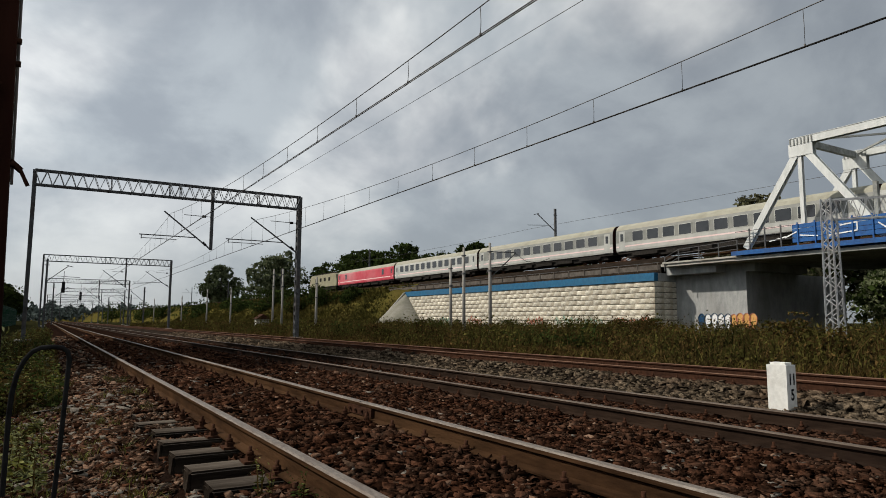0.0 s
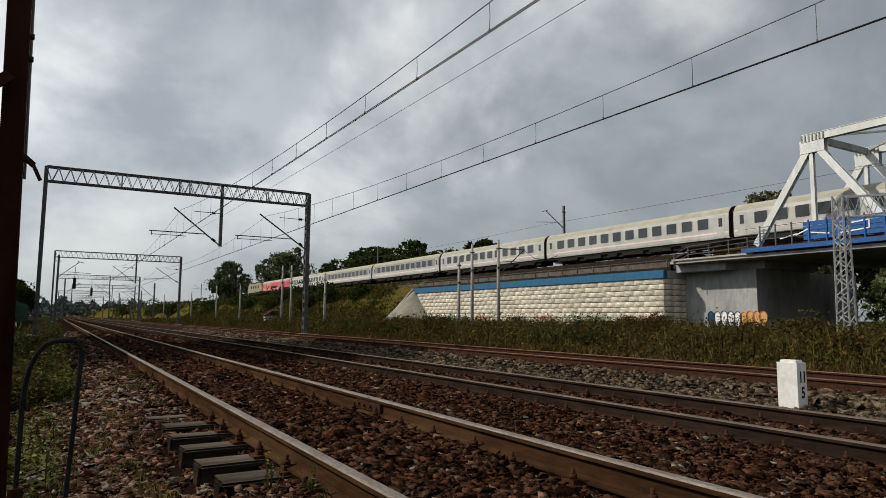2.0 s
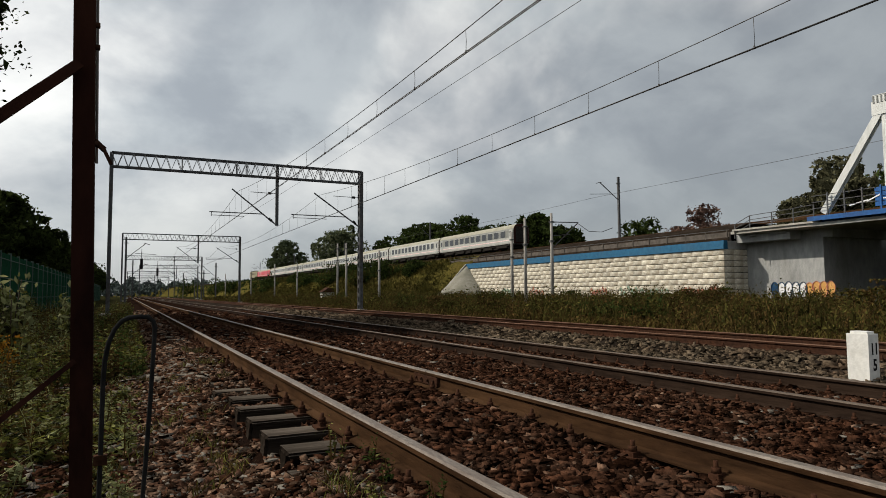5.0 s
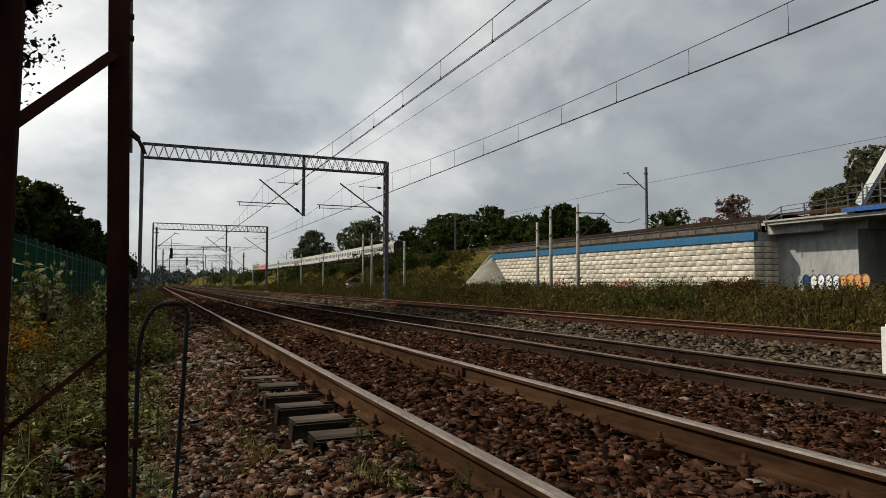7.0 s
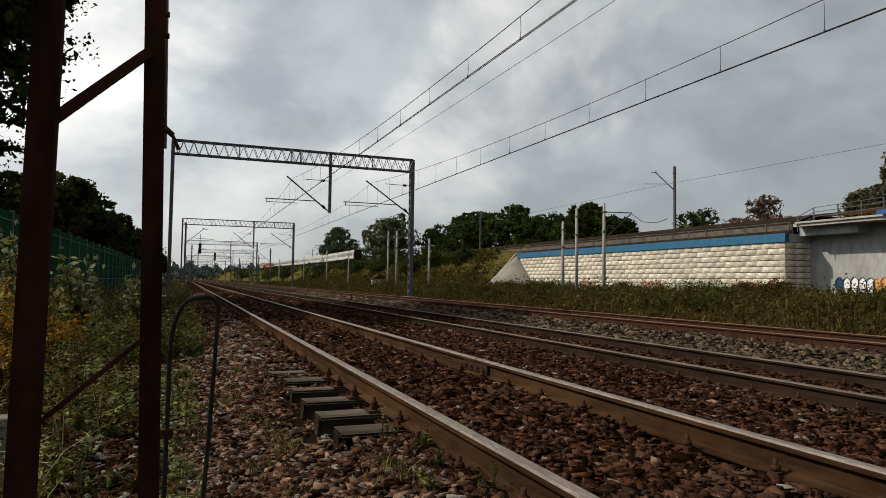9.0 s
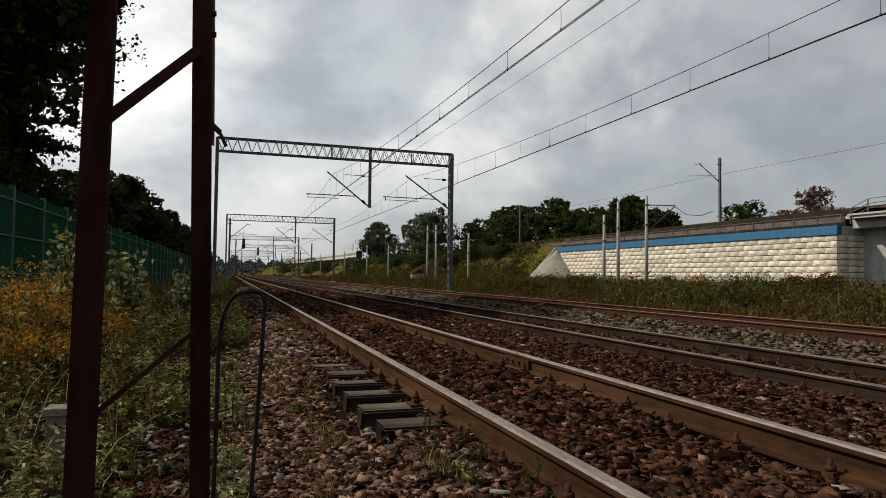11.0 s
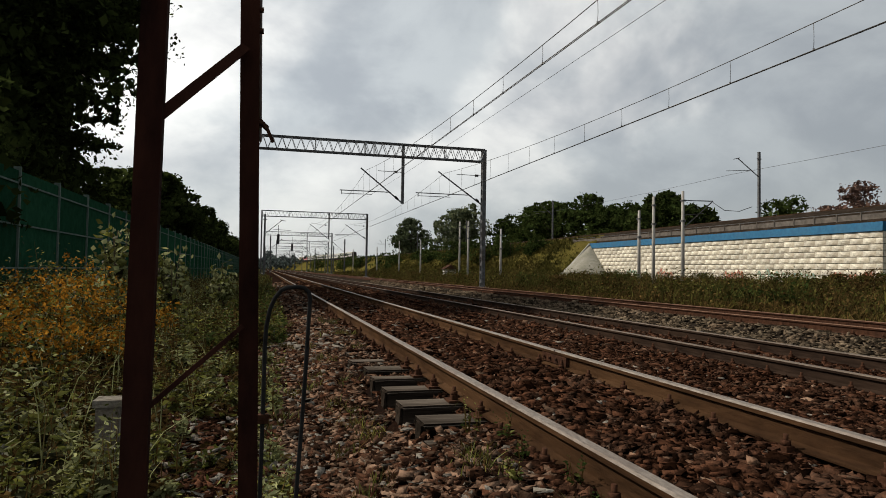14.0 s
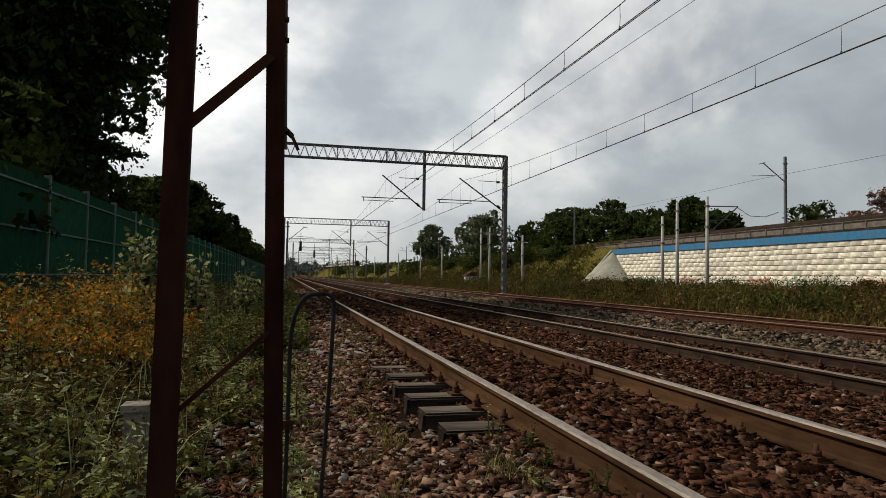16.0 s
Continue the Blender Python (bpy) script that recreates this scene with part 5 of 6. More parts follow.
# ---- vegetation ----
def tree(name, x, y, z0, height, crown, mats, label, leaf=0.35, n=6000, base=0.35, squash=1.0, seed=0, lobes=14, inner=0.0):
    """Tapered trunk, forking limbs, and a crown of leaf clumps on uneven lobes."""
    r = np.random.default_rng(seed)
    t = thing(name, label, "tree", (x, y, z0))
    bm = bmesh.new()
    tr = height * 0.022
    tube(bm, [(0, 0, -0.3), (0.1, 0, height * 0.3), (0.0, 0.15, height * 0.6), (0.1, 0.1, height * 0.85)], [tr * 1.3, tr, tr * 0.6, tr * 0.2], 8)
    part("trunk", bm, BARK, t)
    cz, rz = height * (base + 1) / 2, height * (1 - base) / 2
    cs, rad = [], []
    for k in range(lobes):
        a, u = r.uniform(0, 2 * np.pi), r.uniform(-1, 1)
        q = np.sqrt(1 - u * u) * r.uniform(0.25, 0.85)
        cs.append((crown * q * np.cos(a) * squash, crown * q * np.sin(a), cz + rz * u * 0.72))
        rad.append(crown * r.uniform(0.26, 0.46))
    cs, rad = np.array(cs), np.array(rad)
    for c in cs[:9 if height > 4 else 4]:
        bm = bmesh.new()
        s = Vector((0, 0, height * r.uniform(0.28, 0.6)))
        tube(bm, [s, s.lerp(Vector(c), 0.5) + Vector((0, 0, 0.02 * height)), Vector(c)], [tr * 0.45, tr * 0.3, tr * 0.1], 5)
        part("limb", bm, BARK, t)
    k = r.integers(0, lobes, n)
    d = r.normal(size=(n, 3)); d /= np.linalg.norm(d, axis=1)[:, None]
    sh = r.uniform(0.45, 1.08, n) ** 0.5
    pts = cs[k] + d * (rad[k] * sh)[:, None] * np.array([1, 1, 0.8])
    pts += 0.25 * rad[k][:, None] * np.sin(pts * (5.0 / crown) * 2.1 + k[:, None])
    size = np.where(sh < inner, leaf * 2.3, leaf) if inner else leaf
    m = leaves("crown", pts, size, size * 0.62, *mats, slots=r.integers(0, len(mats), n))
    part("crown", m, mats[0], t)
    return t


OAK = "dark green broadleaf tree with a dense crown"
for i_, (x_, y_, z_, h_, c_) in enumerate(((76, 194, 2, 15.0, 8.5), (77, 178, 2, 18.0, 8.5), (76, 162, 2, 18.5, 8.5), (78, 148, 2, 18.0, 8), (77, 135, 2, 14, 6.5),
                                           (76, 122, 2, 12.5, 6), (76, 113, 2, 14.5, 6), (77, 105, 2, 12.0, 5))):
    h_ *= 1.08
    tree("oak_tree", x_, y_, z_, h_, c_, (LEAF, LEAFD), OAK + " behind the embankment", 0.55, 7000, 0.12, seed=i_, lobes=24, inner=0.84)
tree("oak_tree", 76, 80.0, -0.3, 13.6, 5.4, (LEAF, LEAFD), OAK + " behind the parapet", 0.42, 6500, 0.12, seed=21, lobes=26, inner=0.8)
tree("small_tree", 76, 69.0, -0.3, 14.2, 4.9, (LEAFR,), "reddish small tree with a thin crown", 0.35, 6000, 0.15, seed=22, lobes=26, inner=0.75)
tree("oak_tree", 76, 49.0, 0, 16.5, 6.5, (LEAFB,), "grey-green tree beyond the bridge", 0.36, 24000, 0.1, seed=23, lobes=40, inner=0.92)
tree("oak_tree", 78, 41.0, 0, 16.0, 6.0, (LEAFB, LEAF), "grey-green tree beyond the bridge", 0.4, 12000, 0.2, seed=24, lobes=30, inner=0.85)
tree("poplar_tree", 62, 281, 3, 22.0, 8.5, (LEAFH,), "tall dark narrow tree on the embankment", 0.65, 8000, 0.08, seed=31, lobes=24, inner=0.82)
tree("poplar_tree", 62, 300, 3, 14.0, 9.0, (LEAFH, LEAF), "dark bushy tree on the embankment", 0.9, 5000, 0.08, seed=32)
tree("willow_tree", 62, 204, 3, 20.6, 9.3, (LEAFP, LEAFH), "grey-green rounded willow tree on the embankment", 0.6, 10000, 0.10, seed=33, lobes=26, inner=0.82)
tree("bush", 62, 235, 4, 9.0, 6.0, (LEAF, LEAFH), "dark bushy tree on the embankment", 0.8, 2000, 0.1, seed=34)
tree("bush", 46.0, 158, 2.6, 5.6, 5.0, (LEAFD, LEAF), "dark green bush on the slope", 0.5, 3000, 0.05, seed=35)
tree("bush", 46.5, 139, 3.0, 5.0, 5.0, (LEAFD, LEAF), "dark green bush on the slope", 0.5, 3000, 0.05, seed=36)
tree("bush", 47.6, 110, 3.8, 2.8, 3.0, (LEAFD, LEAF), "dark green bush on the slope", 0.35, 2600, 0.03, seed=60, lobes=18, inner=0.75)
tree("bush", 44.0, 130, 2.0, 3.2, 3.6, (LEAF, LEAFG), "dull green bush on the slope", 0.35, 2600, 0.03, seed=61, lobes=18, inner=0.75)
tree("bush", 46.8, 121, 3.2, 4.2, 4.6, (LEAFD, LEAF), "dark green bush on the slope", 0.45, 2600, 0.05, seed=37)
tree("bush", 61, 21, -0.4, 5.4, 4.0, (LEAF, LEAFP), "grey-green bush beneath the bridge", 0.4, 3600, 0.05, seed=38)
tree("bush", 64, 26, -0.4, 5.2, 4.0, (LEAF, LEAFP), "grey-green bush beneath the bridge", 0.4, 3600, 0.05, seed=39)
for i_, (x_, y_, h_, c_) in enumerate(((47, 182, 6, 6), (50, 205, 6.5, 6), (45, 230, 6, 7), (48, 262, 6, 8), (44, 300, 6, 9), (42, 345, 7, 9), (36, 400, 7, 10))):
    tree("bush", x_ + bend(y_), y_, 0.5, h_, c_, (LEAFD, LEAF), "dark green scrub on the slope", 0.7, 2600, 0.05, seed=70 + i_)
for i_, (x_, y_, h_) in enumerate(((71, 19, 6.5), (77, 26, 7.5), (73, 33, 6.5), (84, 21, 9), (92, 34, 11), (90, 14, 9), (100, 46, 11))):
    tree("bush", x_, y_, -0.4, h_, 4.6, (LEAF, LEAFP), "grey-green bush beyond the bridge", 0.4, 3400, 0.03, seed=80 + i_, lobes=20, inner=0.75)
# behind the barrier
tree("oak_tree", -15.5, 37.0, -0.5, 25.0, 9.0, (LEAFD,), "very dark tall oak behind the green barrier", 0.23, 150000, 0.10, seed=41, lobes=130, inner=0.9)
tree("bush", -11.0, 31.0, -0.5, 7.5, 4.0, (LEAFD,), "dark bush behind the green barrier", 0.25, 9000, 0.05, inner=0.8, seed=42, lobes=22)
tree("bush", -11.0, 44.0, -0.5, 7.5, 4.5, (LEAFD,), "dark bush behind the green barrier", 0.25, 9000, 0.05, inner=0.8, seed=43, lobes=22)
tree("bush", -11.5, 22.0, -0.5, 8.5, 4.5, (LEAFD,), "dark bush behind the green barrier", 0.25, 9000, 0.05, inner=0.8, seed=44, lobes=22)
for i_, (x_, y_, h_, c_) in enumerate(((-15, 84, 13.5, 6.0), (-14, 101, 15.0, 6.5), (-14, 121, 13.5, 6.5), (-14, 145, 13.5, 7), (-14, 175, 13, 7), (-14, 210, 13, 8), (-14, 260, 13, 9), (-14, 320, 13, 9))):
    tree("oak_tree", x_, y_, -0.5, h_, c_, (LEAFD,), "dark tree behind the green barrier", 0.5, 7000, 0.08, seed=50 + i_, lobes=24, inner=0.84)


def far_woods():
    n = 90000
    a = rng.uniform(-30, 62, n)
    d = rng.uniform(560, 900, n)
    az = np.radians(a)
    x, y = d * np.sin(az), d * np.cos(az)
    top = 11 + 4 * fbm(a, a * 0.7, 0.9) + 3 * fbm(a, a, 2.3)
    z = rng.uniform(0, 1, n) ** 0.7 * np.clip(top, 4, 30)
    single("far_woods", leaves("far_woods", np.column_stack([x, y, z]), 2.6, 1.9, HAZE), HAZE, "hazy grey-green woods on the horizon", "woods", kind="stuff")


far_woods()


def weeds():
    # tall dry weeds between the far track and the wall
    n = 46000
    p = np.column_stack([rng.uniform(15.2, 48.6, n), 4 + 150 * rng.uniform(0, 1, n) ** 1.15])
    patch = fbm(p[:, 0], p[:, 1], 0.28) + 0.5 * fbm(p[:, 0] + 7, p[:, 1], 0.8)
    h = (0.62 + 0.80 * patch + 0.36 * fbm(p[:, 0], p[:, 1], 1.3) + 0.24 * rng.normal(size=n)).clip(0.12, 1.85)
    h *= 0.55 + 0.45 * np.clip((p[:, 0] - 15.2) / 6, 0, 1)
    base = np.column_stack([p, np.full(n, -0.42)])
    single("dry_weeds", blades("dry_weeds", base, h, 0.022 + 0.0007 * p[:, 1], DRYWEED, LEAFG, slots=(rng.uniform(size=n) < 0.3 + 0.5 * patch).astype(int), lean=0.3), DRYWEED,
           "tall brown and green weeds along the foot of the wall", "weeds", kind="stuff")
    n = 150000
    c = rng.integers(0, len(p), n)
    q = np.column_stack([p[c] + rng.normal(0, 0.20, (n, 2)), -0.42 + h[c] * rng.uniform(0.12, 1.05, n)])
    single("weed_foliage", leaves("weed_foliage", q, 0.12 + 0.0012 * q[:, 1], 0.065 + 0.0007 * q[:, 1], DRYWEED, LEAFG, slots=(rng.uniform(size=n) < 0.35 + 0.7 * patch[c]).astype(int)), DRYWEED,
           "tangled brown-green weed foliage", "weeds", kind="stuff")
    # short yellow grass beside the far track
    n = 22000
    p = np.column_stack([rng.uniform(14.0, 18.5, n), 5 + 75 * rng.uniform(0, 1, n) ** 1.4])
    single("short_grass", blades("short_grass", np.column_stack([p, np.full(n, -0.42)]), rng.uniform(0.10, 0.36, n), 0.03 + 0.0012 * p[:, 1], GRASS, DRYWEED, slots=(rng.uniform(size=n) < 0.72).astype(int), lean=0.5), GRASS,
           "short yellow-green grass beside the far track", "grass", kind="stuff")
    # grass and shrubs on the embankment slope
    n = 30000
    y = 93 + 170 * rng.uniform(0, 1, n) ** 1.3
    u = rng.uniform(0, 1, n)
    f = 47.5 - 8.0 * np.minimum(1, (y - 92) / 14)
    x = f + (51.0 - f) * u
    z = -0.5 + 7.0 * u
    single("slope_grass", blades("slope_grass", np.column_stack([x, y, z]), rng.uniform(0.3, 0.9, n), 0.16 + 0.001 * y, GRASS, LEAFG, slots=(fbm(x, y, 0.25) + rng.normal(0, 0.4, n) > 0.35).astype(int), lean=0.4), GRASS,
           "yellow-green tall grass on the embankment slope", "grass", kind="stuff")
    # verge between the barrier and the track: single leafy plants, each with its stems
    def plants(name, label, px, py, ph, stems, per, length, width, mats, weights, gold=None):
        k = len(px)
        sx = np.repeat(px, stems) + rng.normal(0, 0.05, k * stems) * np.repeat(ph, stems) * 2
        sy = np.repeat(py, stems) + rng.normal(0, 0.05, k * stems) * np.repeat(ph, stems) * 2
        sh = np.repeat(ph, stems) * rng.uniform(0.65, 1.1, k * stems)
        kind = np.repeat(rng.choice(len(mats), k, p=weights), stems)
        sz = bed_height(sx, sy) - 0.02
        lean = rng.normal(0, 0.16, (k * stems, 2))
        base = np.column_stack([sx, sy, sz])
        n = len(sx) * per
        u = np.tile(np.linspace(0.12, 1.0, per), len(sx)) + rng.normal(0, 0.03, n)
        i = np.repeat(np.arange(len(sx)), per)
        a = rng.uniform(0, 2 * np.pi, n)
        grow = 1.15 - 0.75 * np.clip(u, 0, 1)
        L = length * grow * (0.7 + 0.6 * np.sqrt(np.clip(sh[i], 0.1, 2)))
        way = np.column_stack([np.cos(a), np.sin(a), rng.normal(0.15, 0.35, n)])
        way /= np.linalg.norm(way, axis=1)[:, None]
        c = np.column_stack([sx[i] + lean[i, 0] * sh[i] * u, sy[i] + lean[i, 1] * sh[i] * u, sz[i] + sh[i] * u]) + way * (L * 0.5)[:, None]
        mix = np.where(rng.uniform(size=n) < 0.2, rng.choice(len(mats), n, p=weights), kind[i])
        single(name, leaves(name, c, L, width / length * L, *mats, slots=mix, ways=way), mats[0], label, "weeds", kind="stuff")
        single(name + "_stems", blades(name + "_stems", base, sh, 0.008 + 0.0006 * sy, DRYWEED, lean=0.1), DRYWEED, "thin brown weed stems", "weeds", kind="stuff")
        if gold is not None:
            j = np.nonzero(np.repeat(gold, stems))[0]
            m = len(j) * 34
            q = np.repeat(j, 34)
            c = np.column_stack([sx[q] + lean[q, 0] * sh[q] + rng.normal(0, 0.075, m), sy[q] + lean[q, 1] * sh[q] + rng.normal(0, 0.075, m), sz[q] + sh[q] * rng.uniform(0.84, 1.10, m)])
            single("goldenrod", leaves("goldenrod", c, 0.062, 0.034, GOLD, WEED, slots=(rng.uniform(size=m) < 0.35).astype(int)), GOLD,
                   "ochre goldenrod flower heads on the verge", "weeds", kind="stuff")
    n = 2600
    y = 1.7 + 36 * rng.uniform(0, 1, n) ** 1.55
    edge = -0.10 - 0.15 * fbm(y, y, 1.2)
    x = edge - (edge + 7.1) * rng.uniform(0, 1, n) ** 1.15
    d = edge - x
    clump = fbm(x, y, 0.9) + 0.6 * fbm(x + 9, y, 2.4)
    keep = clump > -0.75
    x, y, d, clump = x[keep], y[keep], d[keep], clump[keep]
    h = (0.14 + 0.36 * np.clip(d / 1.6, 0, 1) + 0.52 * np.clip((d - 1.3) / 2.6, 0, 1)) * np.clip(1 + 0.5 * clump, 0.35, 1.8) * rng.uniform(0.7, 1.25, len(x))
    h *= np.where(y < 4.5, 0.8, 1)
    gold = (d > 1.5) & (y > 6.5) & (y < 20) & (((x + 2.6) / 1.5) ** 2 + ((y - 10) / 3.4) ** 2 + 0.6 * rng.normal(0, 0.5, len(x)) + 0.7 * fbm(x, y, 0.8) < 0.75)
    plants("verge_weeds", "leafy green weeds, nettles and goldenrod on the verge", x, y, h, 4, 15, 0.12, 0.042, (WEED, DRYWEED, PALELEAF), (0.58, 0.27, 0.15), gold)
    # taller bushy weeds standing out of the verge
    x = np.concatenate([rng.normal(cx, 0.22, 9) for cx in (-3.1, -2.2, -4.2, -3.6)])
    y = np.concatenate([rng.normal(cy, 0.25, 9) for cy in (10.5, 10.0, 11.5, 15.0)])
    plants("bushy_weeds", "tall bushy green weeds beside the noise barrier", x, y, rng.uniform(0.75, 1.2, len(x)), 4, 24, 0.13, 0.05, (WEED, PALELEAF), (0.7, 0.3))
    # thin seed stalks standing above the leaves
    n = 600
    y = 4.0 + 14 * rng.uniform(0, 1, n) ** 1.4
    x = -0.5 - 4.5 * rng.uniform(0, 1, n) ** 1.2
    single("seed_stalks", blades("seed_stalks", np.column_stack([x, y, bed_height(x, y)]), rng.uniform(0.3, 0.95, n) * np.clip((0.2 - x) / 1.5, 0.3, 1), 0.006 + 0.0005 * y, DRYWEED, PALELEAF,
                                          slots=(rng.uniform(size=n) < 0.4).astype(int), lean=0.35), DRYWEED, "thin dry seed stalks among the weeds", "weeds", kind="stuff")
    # low creeping weeds between them
    n = 30000
    y = -7 + 30 * rng.uniform(0, 1, n) ** 1.5
    x = 0.15 - 6 * rng.uniform(0, 1, n) ** 1.3
    keep = fbm(x, y, 1.7) > -0.35
    x, y = x[keep], y[keep]
    single("low_weeds", leaves("low_weeds", np.column_stack([x, y, bed_height(x, y) + 0.10 * rng.uniform(0, 1, len(x)) ** 2]), 0.05, 0.024, WEED, DRYWEED, slots=rng.integers(0, 2, len(x))), WEED,
           "low creeping weeds on the verge", "weeds", kind="stuff")
    # the verge goes on behind the camera
    x, y = -0.9 - 6 * rng.uniform(0, 1, 700), rng.uniform(-8, 1.7, 700)
    plants("rear_weeds", "leafy green weeds on the verge", x, y, rng.uniform(0.2, 0.6, 700), 4, 13, 0.12, 0.042, (WEED, DRYWEED), (0.7, 0.3))
    # a few plants in front of the marker and round the hoop
    x = np.concatenate([rng.normal(-0.88, 0.10, 12), rng.normal(0.02, 0.10, 16)])
    y = np.concatenate([rng.normal(4.05, 0.14, 12), rng.uniform(3.2, 8.0, 16)])
    plants("marker_weeds", "leafy weeds growing round a marker and hoop", x, y, np.concatenate([rng.uniform(0.38, 0.56, 12), rng.uniform(0.15, 0.36, 16)]), 4, 14, 0.09, 0.032, (WEED, PALELEAF), (0.75, 0.25))
    # rank weeds close beside the near track further on
    y = 11 + 70 * rng.uniform(0, 1, 620) ** 1.4
    x = 0.25 - 1.9 * rng.uniform(0, 1, 620) ** 1.3 + 0.2 * fbm(y, y, 0.4)
    plants("shoulder_weeds", "dark leafy weeds crowding the edge of the ballast", x, y, rng.uniform(0.25, 0.75, 620), 4, 12, 0.14, 0.05, (WEED, DRYWEED, LEAF), (0.4, 0.25, 0.35))
    # small weeds rooted among the sleeper ends
    x, y = np.array([1.36, 1.30, 1.22, 1.40, 1.34, 1.15]), np.array([3.75, 3.35, 3.9, 2.95, 2.6, 3.05])
    plants("sleeper_weeds", "small dark weeds growing between the sleeper ends", x, y, rng.uniform(0.14, 0.28, 6), 5, 12, 0.05, 0.02, (WEED, LEAF), (0.5, 0.5))
    # sparse tufts in the ballast shoulder
    n = 3500
    c = np.column_stack([rng.uniform(-0.4, 1.35, 60), 2.0 + 12 * rng.uniform(0, 1, 60) ** 1.3])
    i = rng.integers(0, 60, n)
    p = c[i] + rng.normal(0, 0.05, (n, 2))
    z = bed_height(p[:, 0], p[:, 1])
    single("ballast_tufts", blades("ballast_tufts", np.column_stack([p, z]), rng.uniform(0.03, 0.13, n), 0.008, WEED, DRYWEED, slots=rng.integers(0, 2, n), lean=0.5), WEED,
           "small green tufts growing in the ballast", "weeds", kind="stuff")


weeds()


def wall_bushes():
    """Rounded clumps of weeds and scrub between the far track and the wall."""
    r = random.Random(17)
    for k in range(46):
        y = 10 + 78 * r.random() ** 1.1
        x = r.uniform(24, 47.5) if k % 3 else r.uniform(17.5, 24)
        h = r.uniform(0.9, 1.75) if x > 24 else r.uniform(0.6, 1.1)
        mats, label = (((DRYWEED,), "dry rust-brown weed clump before the wall"), ((LEAFG,), "dull green weed clump before the wall"),
                       ((LEAFG, DRYWEED), "mixed brown and green weed clump before the wall"), ((LEAF, LEAFG), "dark green scrub clump before the wall"))[k % 4]
        tree("weed_clump", x, y, -0.45, h, r.uniform(0.9, 1.7), mats, label, 0.15, 1100, 0.02, seed=200 + k, lobes=14)


wall_bushes()


def tall_shrubs():
    for i, (x, y, h) in enumerate(((-2.39, 12.0, 2.05), (-1.74, 13.5, 1.75), (-1.1, 18.0, 1.5))):
        r = np.random.default_rng(90 + i)
        t = thing("shrub", "pale green leafy shrub in front of the barrier", "shrub", (x, y, -0.55), "shrubs in front of the barrier")
        bm = bmesh.new()
        tips = []
        for k in range(9):
            a = r.uniform(0, 6.28)
            e = (0.32 * math.cos(a) * r.uniform(.3, 1), 0.32 * math.sin(a) * r.uniform(.3, 1), h * r.uniform(0.6, 1.0))
            tube(bm, [(0, 0, 0), (e[0] * 0.4, e[1] * 0.4, e[2] * 0.6), e], [0.02, 0.014, 0.006], 5)
            tips.append(e)
        part("stem", bm, BARK, t)
        tips = np.array(tips)
        n = 420
        c = r.integers(0, 9, n)
        q = tips[c] * r.uniform(0.45, 1.02, (n, 1)) + r.normal(0, 0.12, (n, 3))
        part("foliage", leaves("foliage", q, 0.15, 0.08, WEED, PALELEAF, slots=r.integers(0, 2, n)), WEED, t)


tall_shrubs()


# ---- train ----
COACH, SPEED = 26.4, 33.0


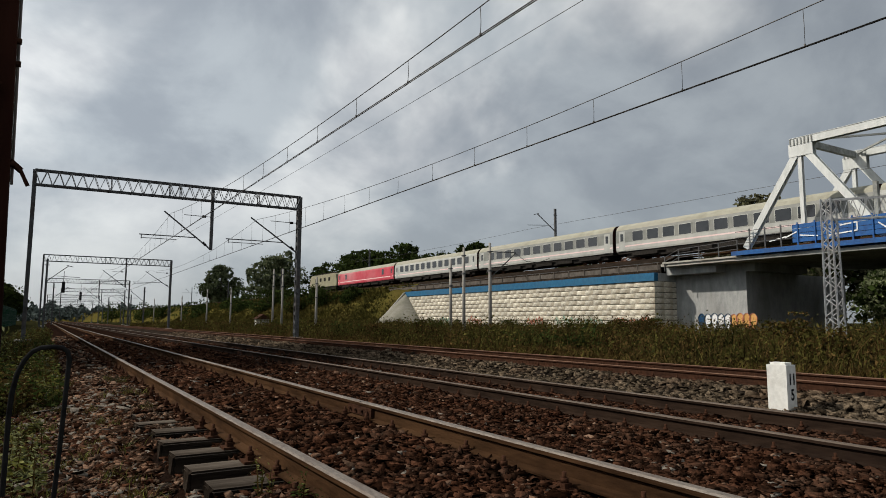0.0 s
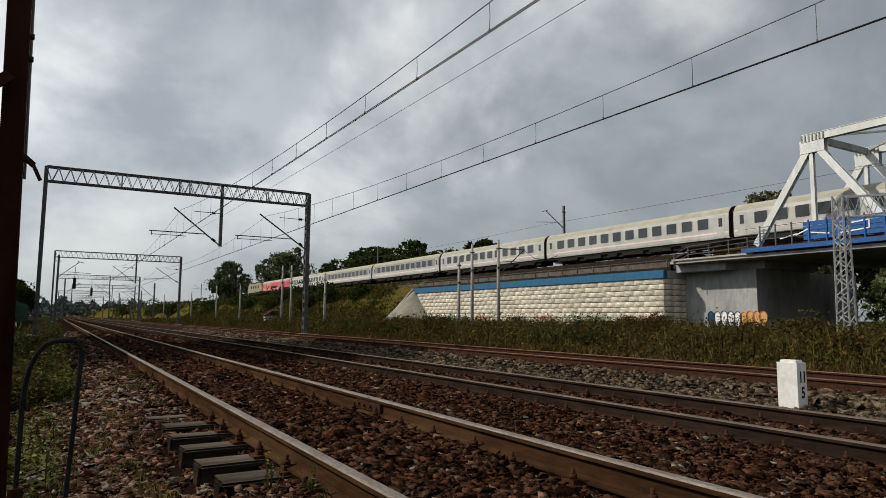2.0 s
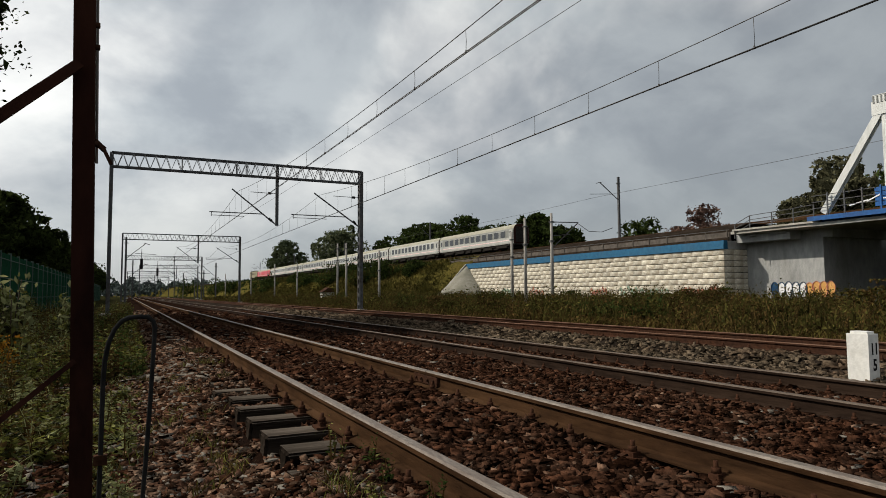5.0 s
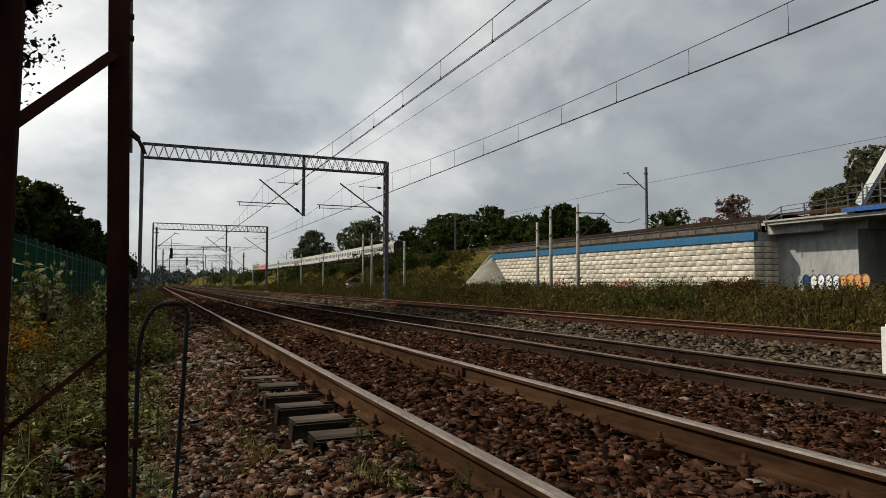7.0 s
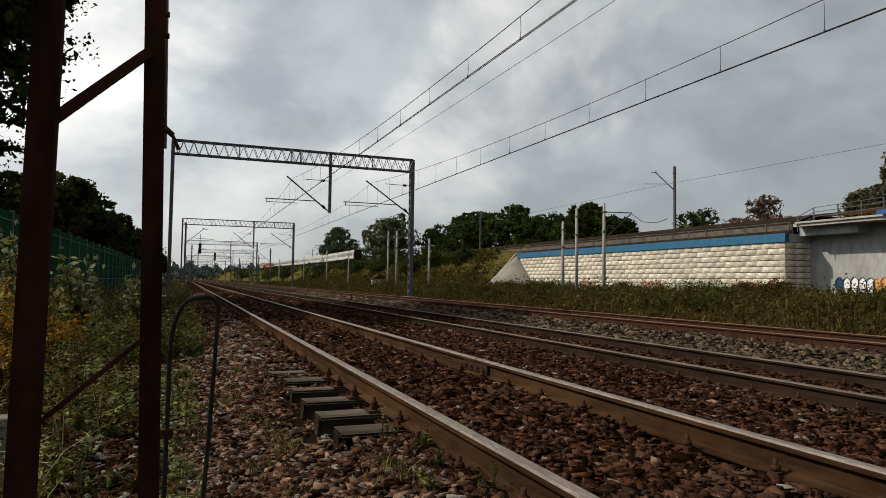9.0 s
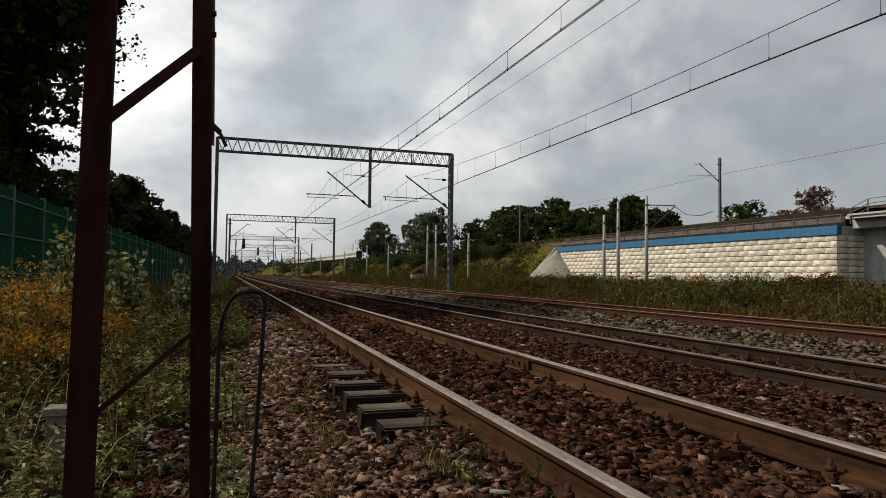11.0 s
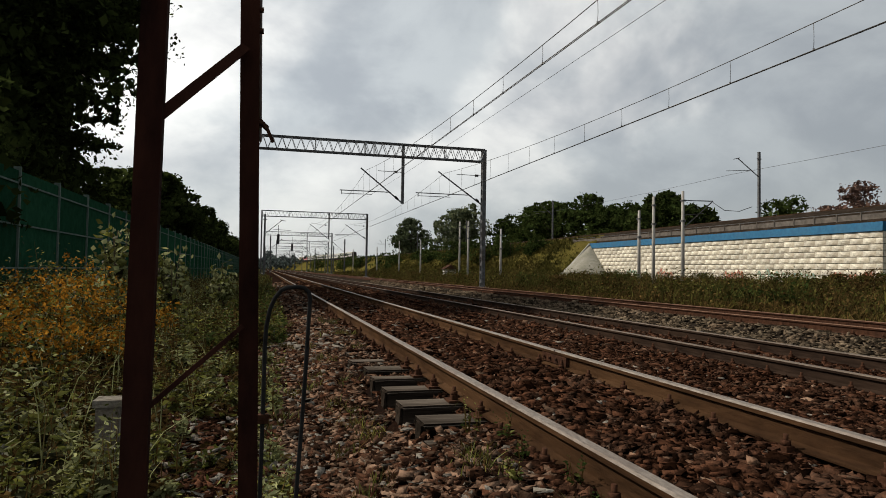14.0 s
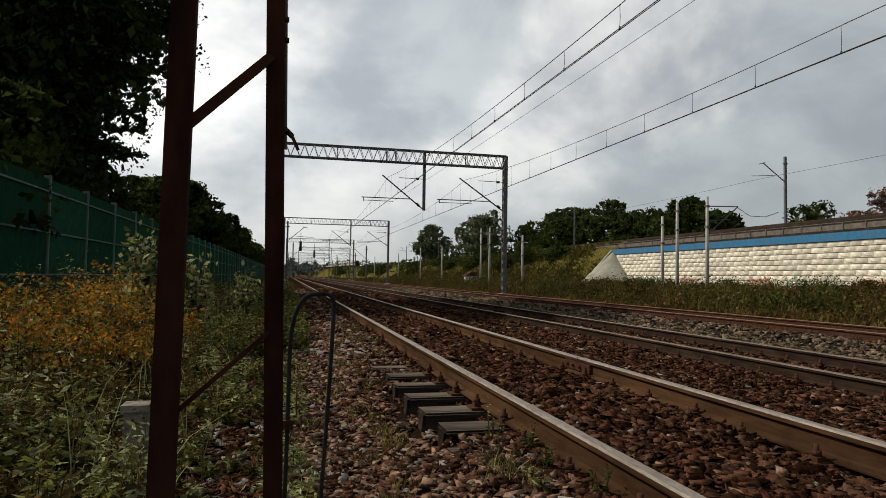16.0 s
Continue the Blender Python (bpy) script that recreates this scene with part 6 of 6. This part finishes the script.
def coach_body(t, upper, lower, stripe):
    """Rounded coach body from its cross-section, roof in its own colour."""
    prof = [(-1.36, 0.95), (-1.41, 1.15), (-1.415, 1.9), (-1.405, 2.95), (-1.36, 3.25), (-1.18, 3.62), (-0.8, 3.90), (0, 4.03),
            (0.8, 3.90), (1.18, 3.62), (1.36, 3.25), (1.405, 2.95), (1.415, 1.9), (1.41, 1.15), (1.36, 0.95)]
    bm = bmesh.new()
    slot = [1, 1, 0, 0, 2, 2, 2, 2, 2, 2, 0, 0, 1, 1, 1]
    extrude(bm, prof, -12.95, 12.95, slot, 10)
    bmesh.ops.recalc_face_normals(bm, faces=bm.faces)
    part("body", bm, (upper, lower, COACHROOF), t)
    for s in (-1, 1):
        bm = bmesh.new()
        box(bm, s * 1.413 - 0.012, s * 1.413 + 0.012, -12.9, 12.9, 1.42, 1.56)
        part("stripe", bm, stripe, t, "thin faded stripe")
        bm = bmesh.new()
        ring = [bm.verts.new((x * 0.985, s * 12.956, 0.96 + (z - 0.95) * 0.985)) for x, z in prof]
        rim = [bm.verts.new((x * 0.985, s * 12.93, 0.96 + (z - 0.95) * 0.985)) for x, z in prof]
        bm.faces.new(ring)
        for k in range(len(prof)):
            bm.faces.new((ring[k], ring[(k + 1) % len(prof)], rim[(k + 1) % len(prof)], rim[k]))
        bmesh.ops.recalc_face_normals(bm, faces=bm.faces)
        part("end_wall", bm, COACHEND, t, "dark maroon end wall")
        bm = bmesh.new()
        box(bm, -1.0, 1.0, s * 12.96 if s < 0 else 12.96, 13.18 if s > 0 else -13.18, 1.15, 3.5)
        bmesh.ops.recalc_face_normals(bm, faces=bm.faces)
        part("gangway", bm, UNDER, t, "dark rubber gangway bellows")
        bm = bmesh.new()
        box(bm, -1.3, 1.3, s * 9.2 - 1.7, s * 9.2 + 1.7, 0.42, 0.72)
        box(bm, -1.1, 1.1, s * 9.2 - 0.7, s * 9.2 + 0.7, 0.5, 0.94)
        bogie = part("bogie", bm, UNDER, t, "dark grimy bogie")
        for dy in (-1.25, 1.25):
            for sx in (-0.75, 0.75):
                bm = bmesh.new()
                tube(bm, [(sx - 0.06, s * 9.2 + dy, 0.46), (sx + 0.06, s * 9.2 + dy, 0.46)], 0.46, 16)
                part("wheel", bm, RUST, bogie)
    bm = bmesh.new()
    box(bm, -1.25, 1.25, -12.8, 12.8, 0.70, 0.96)
    box(bm, -1.0, 1.0, -11.8, 11.8, 0.28, 0.70)
    for y0, y1 in ((-6.2, -3.4), (-2.6, 0.4), (1.2, 2.6), (3.6, 6.4)):
        box(bm, -1.25, 1.25, y0, y1, 0.35, 0.82)
    part("underframe", bm, UNDER, t, "dark underframe with equipment boxes")


def coach_windows(t, ys, w, frame_mat):
    for s in (-1, 1):
        for y in ys:
            bm = bmesh.new()
            box(bm, s * 1.409 - 0.022, s * 1.409 + 0.022, y - w / 2 - 0.06, y + w / 2 + 0.06, 1.90, 3.02)
            bmesh.ops.bevel(bm, geom=[e for e in bm.edges if abs(e.verts[0].co.x - e.verts[1].co.x) > 0.01], offset=0.06, segments=2, affect="EDGES")
            win = part("window", bm, frame_mat, t)
            bm = bmesh.new()
            box(bm, s * 1.414 - 0.026, s * 1.414 + 0.026, y - w / 2, y + w / 2, 1.96, 2.96)
            bmesh.ops.bevel(bm, geom=[e for e in bm.edges if abs(e.verts[0].co.x - e.verts[1].co.x) > 0.01], offset=0.05, segments=2, affect="EDGES")
            part("pane", bm, PANE, win)
        for y in (-12.1, 12.1):
            bm = bmesh.new()
            box(bm, s * 1.412 - 0.015, s * 1.412 + 0.015, y - 0.42, y + 0.42, 1.0, 3.1)
            door = part("door", bm, frame_mat, t, "folding entrance door")
            bm = bmesh.new()
            box(bm, s * 1.42 - 0.016, s * 1.42 + 0.016, y - 0.2, y + 0.2, 2.05, 2.85)
            part("pane", bm, PANE, door)


def coach(label, kind):
    t = thing("passenger_coach", label, "railway coach", (54, 0, RAIL_Z), "coaches of the passing train")
    if kind == "red":
        coach_body(t, COACHRED, COACHRED, COACHPINK)
        coach_windows(t, [-8.6, 8.6], 0.8, COACHRED)
    elif kind == "white":
        coach_body(t, COACHWHITE, COACHWHITE, COACHPINK)
        coach_windows(t, [-10.2 + 1.86 * k for k in range(12)], 1.2, COACHWHITE)
    else:
        coach_body(t, COACHGREY, COACHWHITE, COACHPINK)
        coach_windows(t, [-9.9 + 1.98 * k for k in range(11)], 1.4, COACHWHITE)
    return t


def locomotive():
    t = thing("locomotive", "olive grey electric locomotive at the head of the train", "locomotive", (54, 0, RAIL_Z))
    bm = bmesh.new()
    prof = [(-8.1, 1.0), (-8.2, 2.0), (-7.6, 3.5), (-7.1, 3.75), (7.1, 3.75), (7.6, 3.5), (8.2, 2.0), (8.1, 1.0)]
    rings = [[bm.verts.new((x, y, z)) for y, z in prof] for x in (-1.45, 1.45)]
    bm.faces.new(rings[0]); bm.faces.new(rings[1][::-1])
    for k in range(len(prof)):
        bm.faces.new((rings[0][k], rings[1][k], rings[1][(k + 1) % 8], rings[0][(k + 1) % 8]))
    bmesh.ops.recalc_face_normals(bm, faces=bm.faces)
    part("body", bm, LOCO, t)
    bm = bmesh.new()
    box(bm, -1.3, 1.3, -7.6, 7.6, 0.3, 0.995)
    part("underframe", bm, UNDER, t)
    for y in (-5.6, -2.6, 2.6, 5.6):
        for x in (-0.75, 0.75):
            bm = bmesh.new()
            tube(bm, [(x - 0.06, y, 0.6), (x + 0.06, y, 0.6)], 0.6, 18)
            part("wheel", bm, RUST, t)
    for y in (-4, -1.3, 1.3, 4):
        bm = bmesh.new()
        box(bm, -1.48, -1.44, y - 0.55, y + 0.55, 2.2, 3.0)
        part("grille", bm, UNDER, t)
    bm = bmesh.new()
    box(bm, -1.0, 1.0, -5.5, 5.5, 3.754, 4.05)
    beam(bm, (0, 3.0, 4.05), (0, 4.6, 4.7), 0.08); beam(bm, (0, 4.6, 4.7), (0, 3.2, 5.35), 0.06); beam(bm, (-0.9, 3.2, 5.36), (0.9, 3.2, 5.36), 0.08)
    part("pantograph", bm, UNDER, t, "raised pantograph and roof gear")
    return t


grey_coach = coach("grey and white passenger coach with dark windows", "grey")
white_coach = coach("white passenger coach with dark windows and a faded stripe", "white")
red_coach = coach("faded red passenger coach with few windows", "red")
engine = locomotive()
TRAIN = [(engine, 129.8 + 8.7), (red_coach, 129.8 - 13.2)]
order_ = [white_coach, grey_coach, None, None, None, None, None]
for k_ in range(7):
    y_ = 103.4 - 13.2 - COACH * k_
    ob_ = order_[k_] or copy_thing(white_coach if k_ in (3, 4, 5) else grey_coach, pose(54, y_, RAIL_Z))
    TRAIN.append((ob_, y_))


def motions():
    """The train runs away along the upper line; every vehicle is keyed on the bend."""
    for ob, y0 in TRAIN:
        rows = []
        for k in range(0, 17):
            y = y0 + SPEED * k
            turn = math.degrees(math.atan2(-(bend(y + 9) - bend(y - 9)), 18))
            rows.append((float(k), pose(54 + (bend(y + 9) + bend(y - 9)) / 2, y, RAIL_Z, 0, 0, turn)))
        walk(ob, rows)


motions()
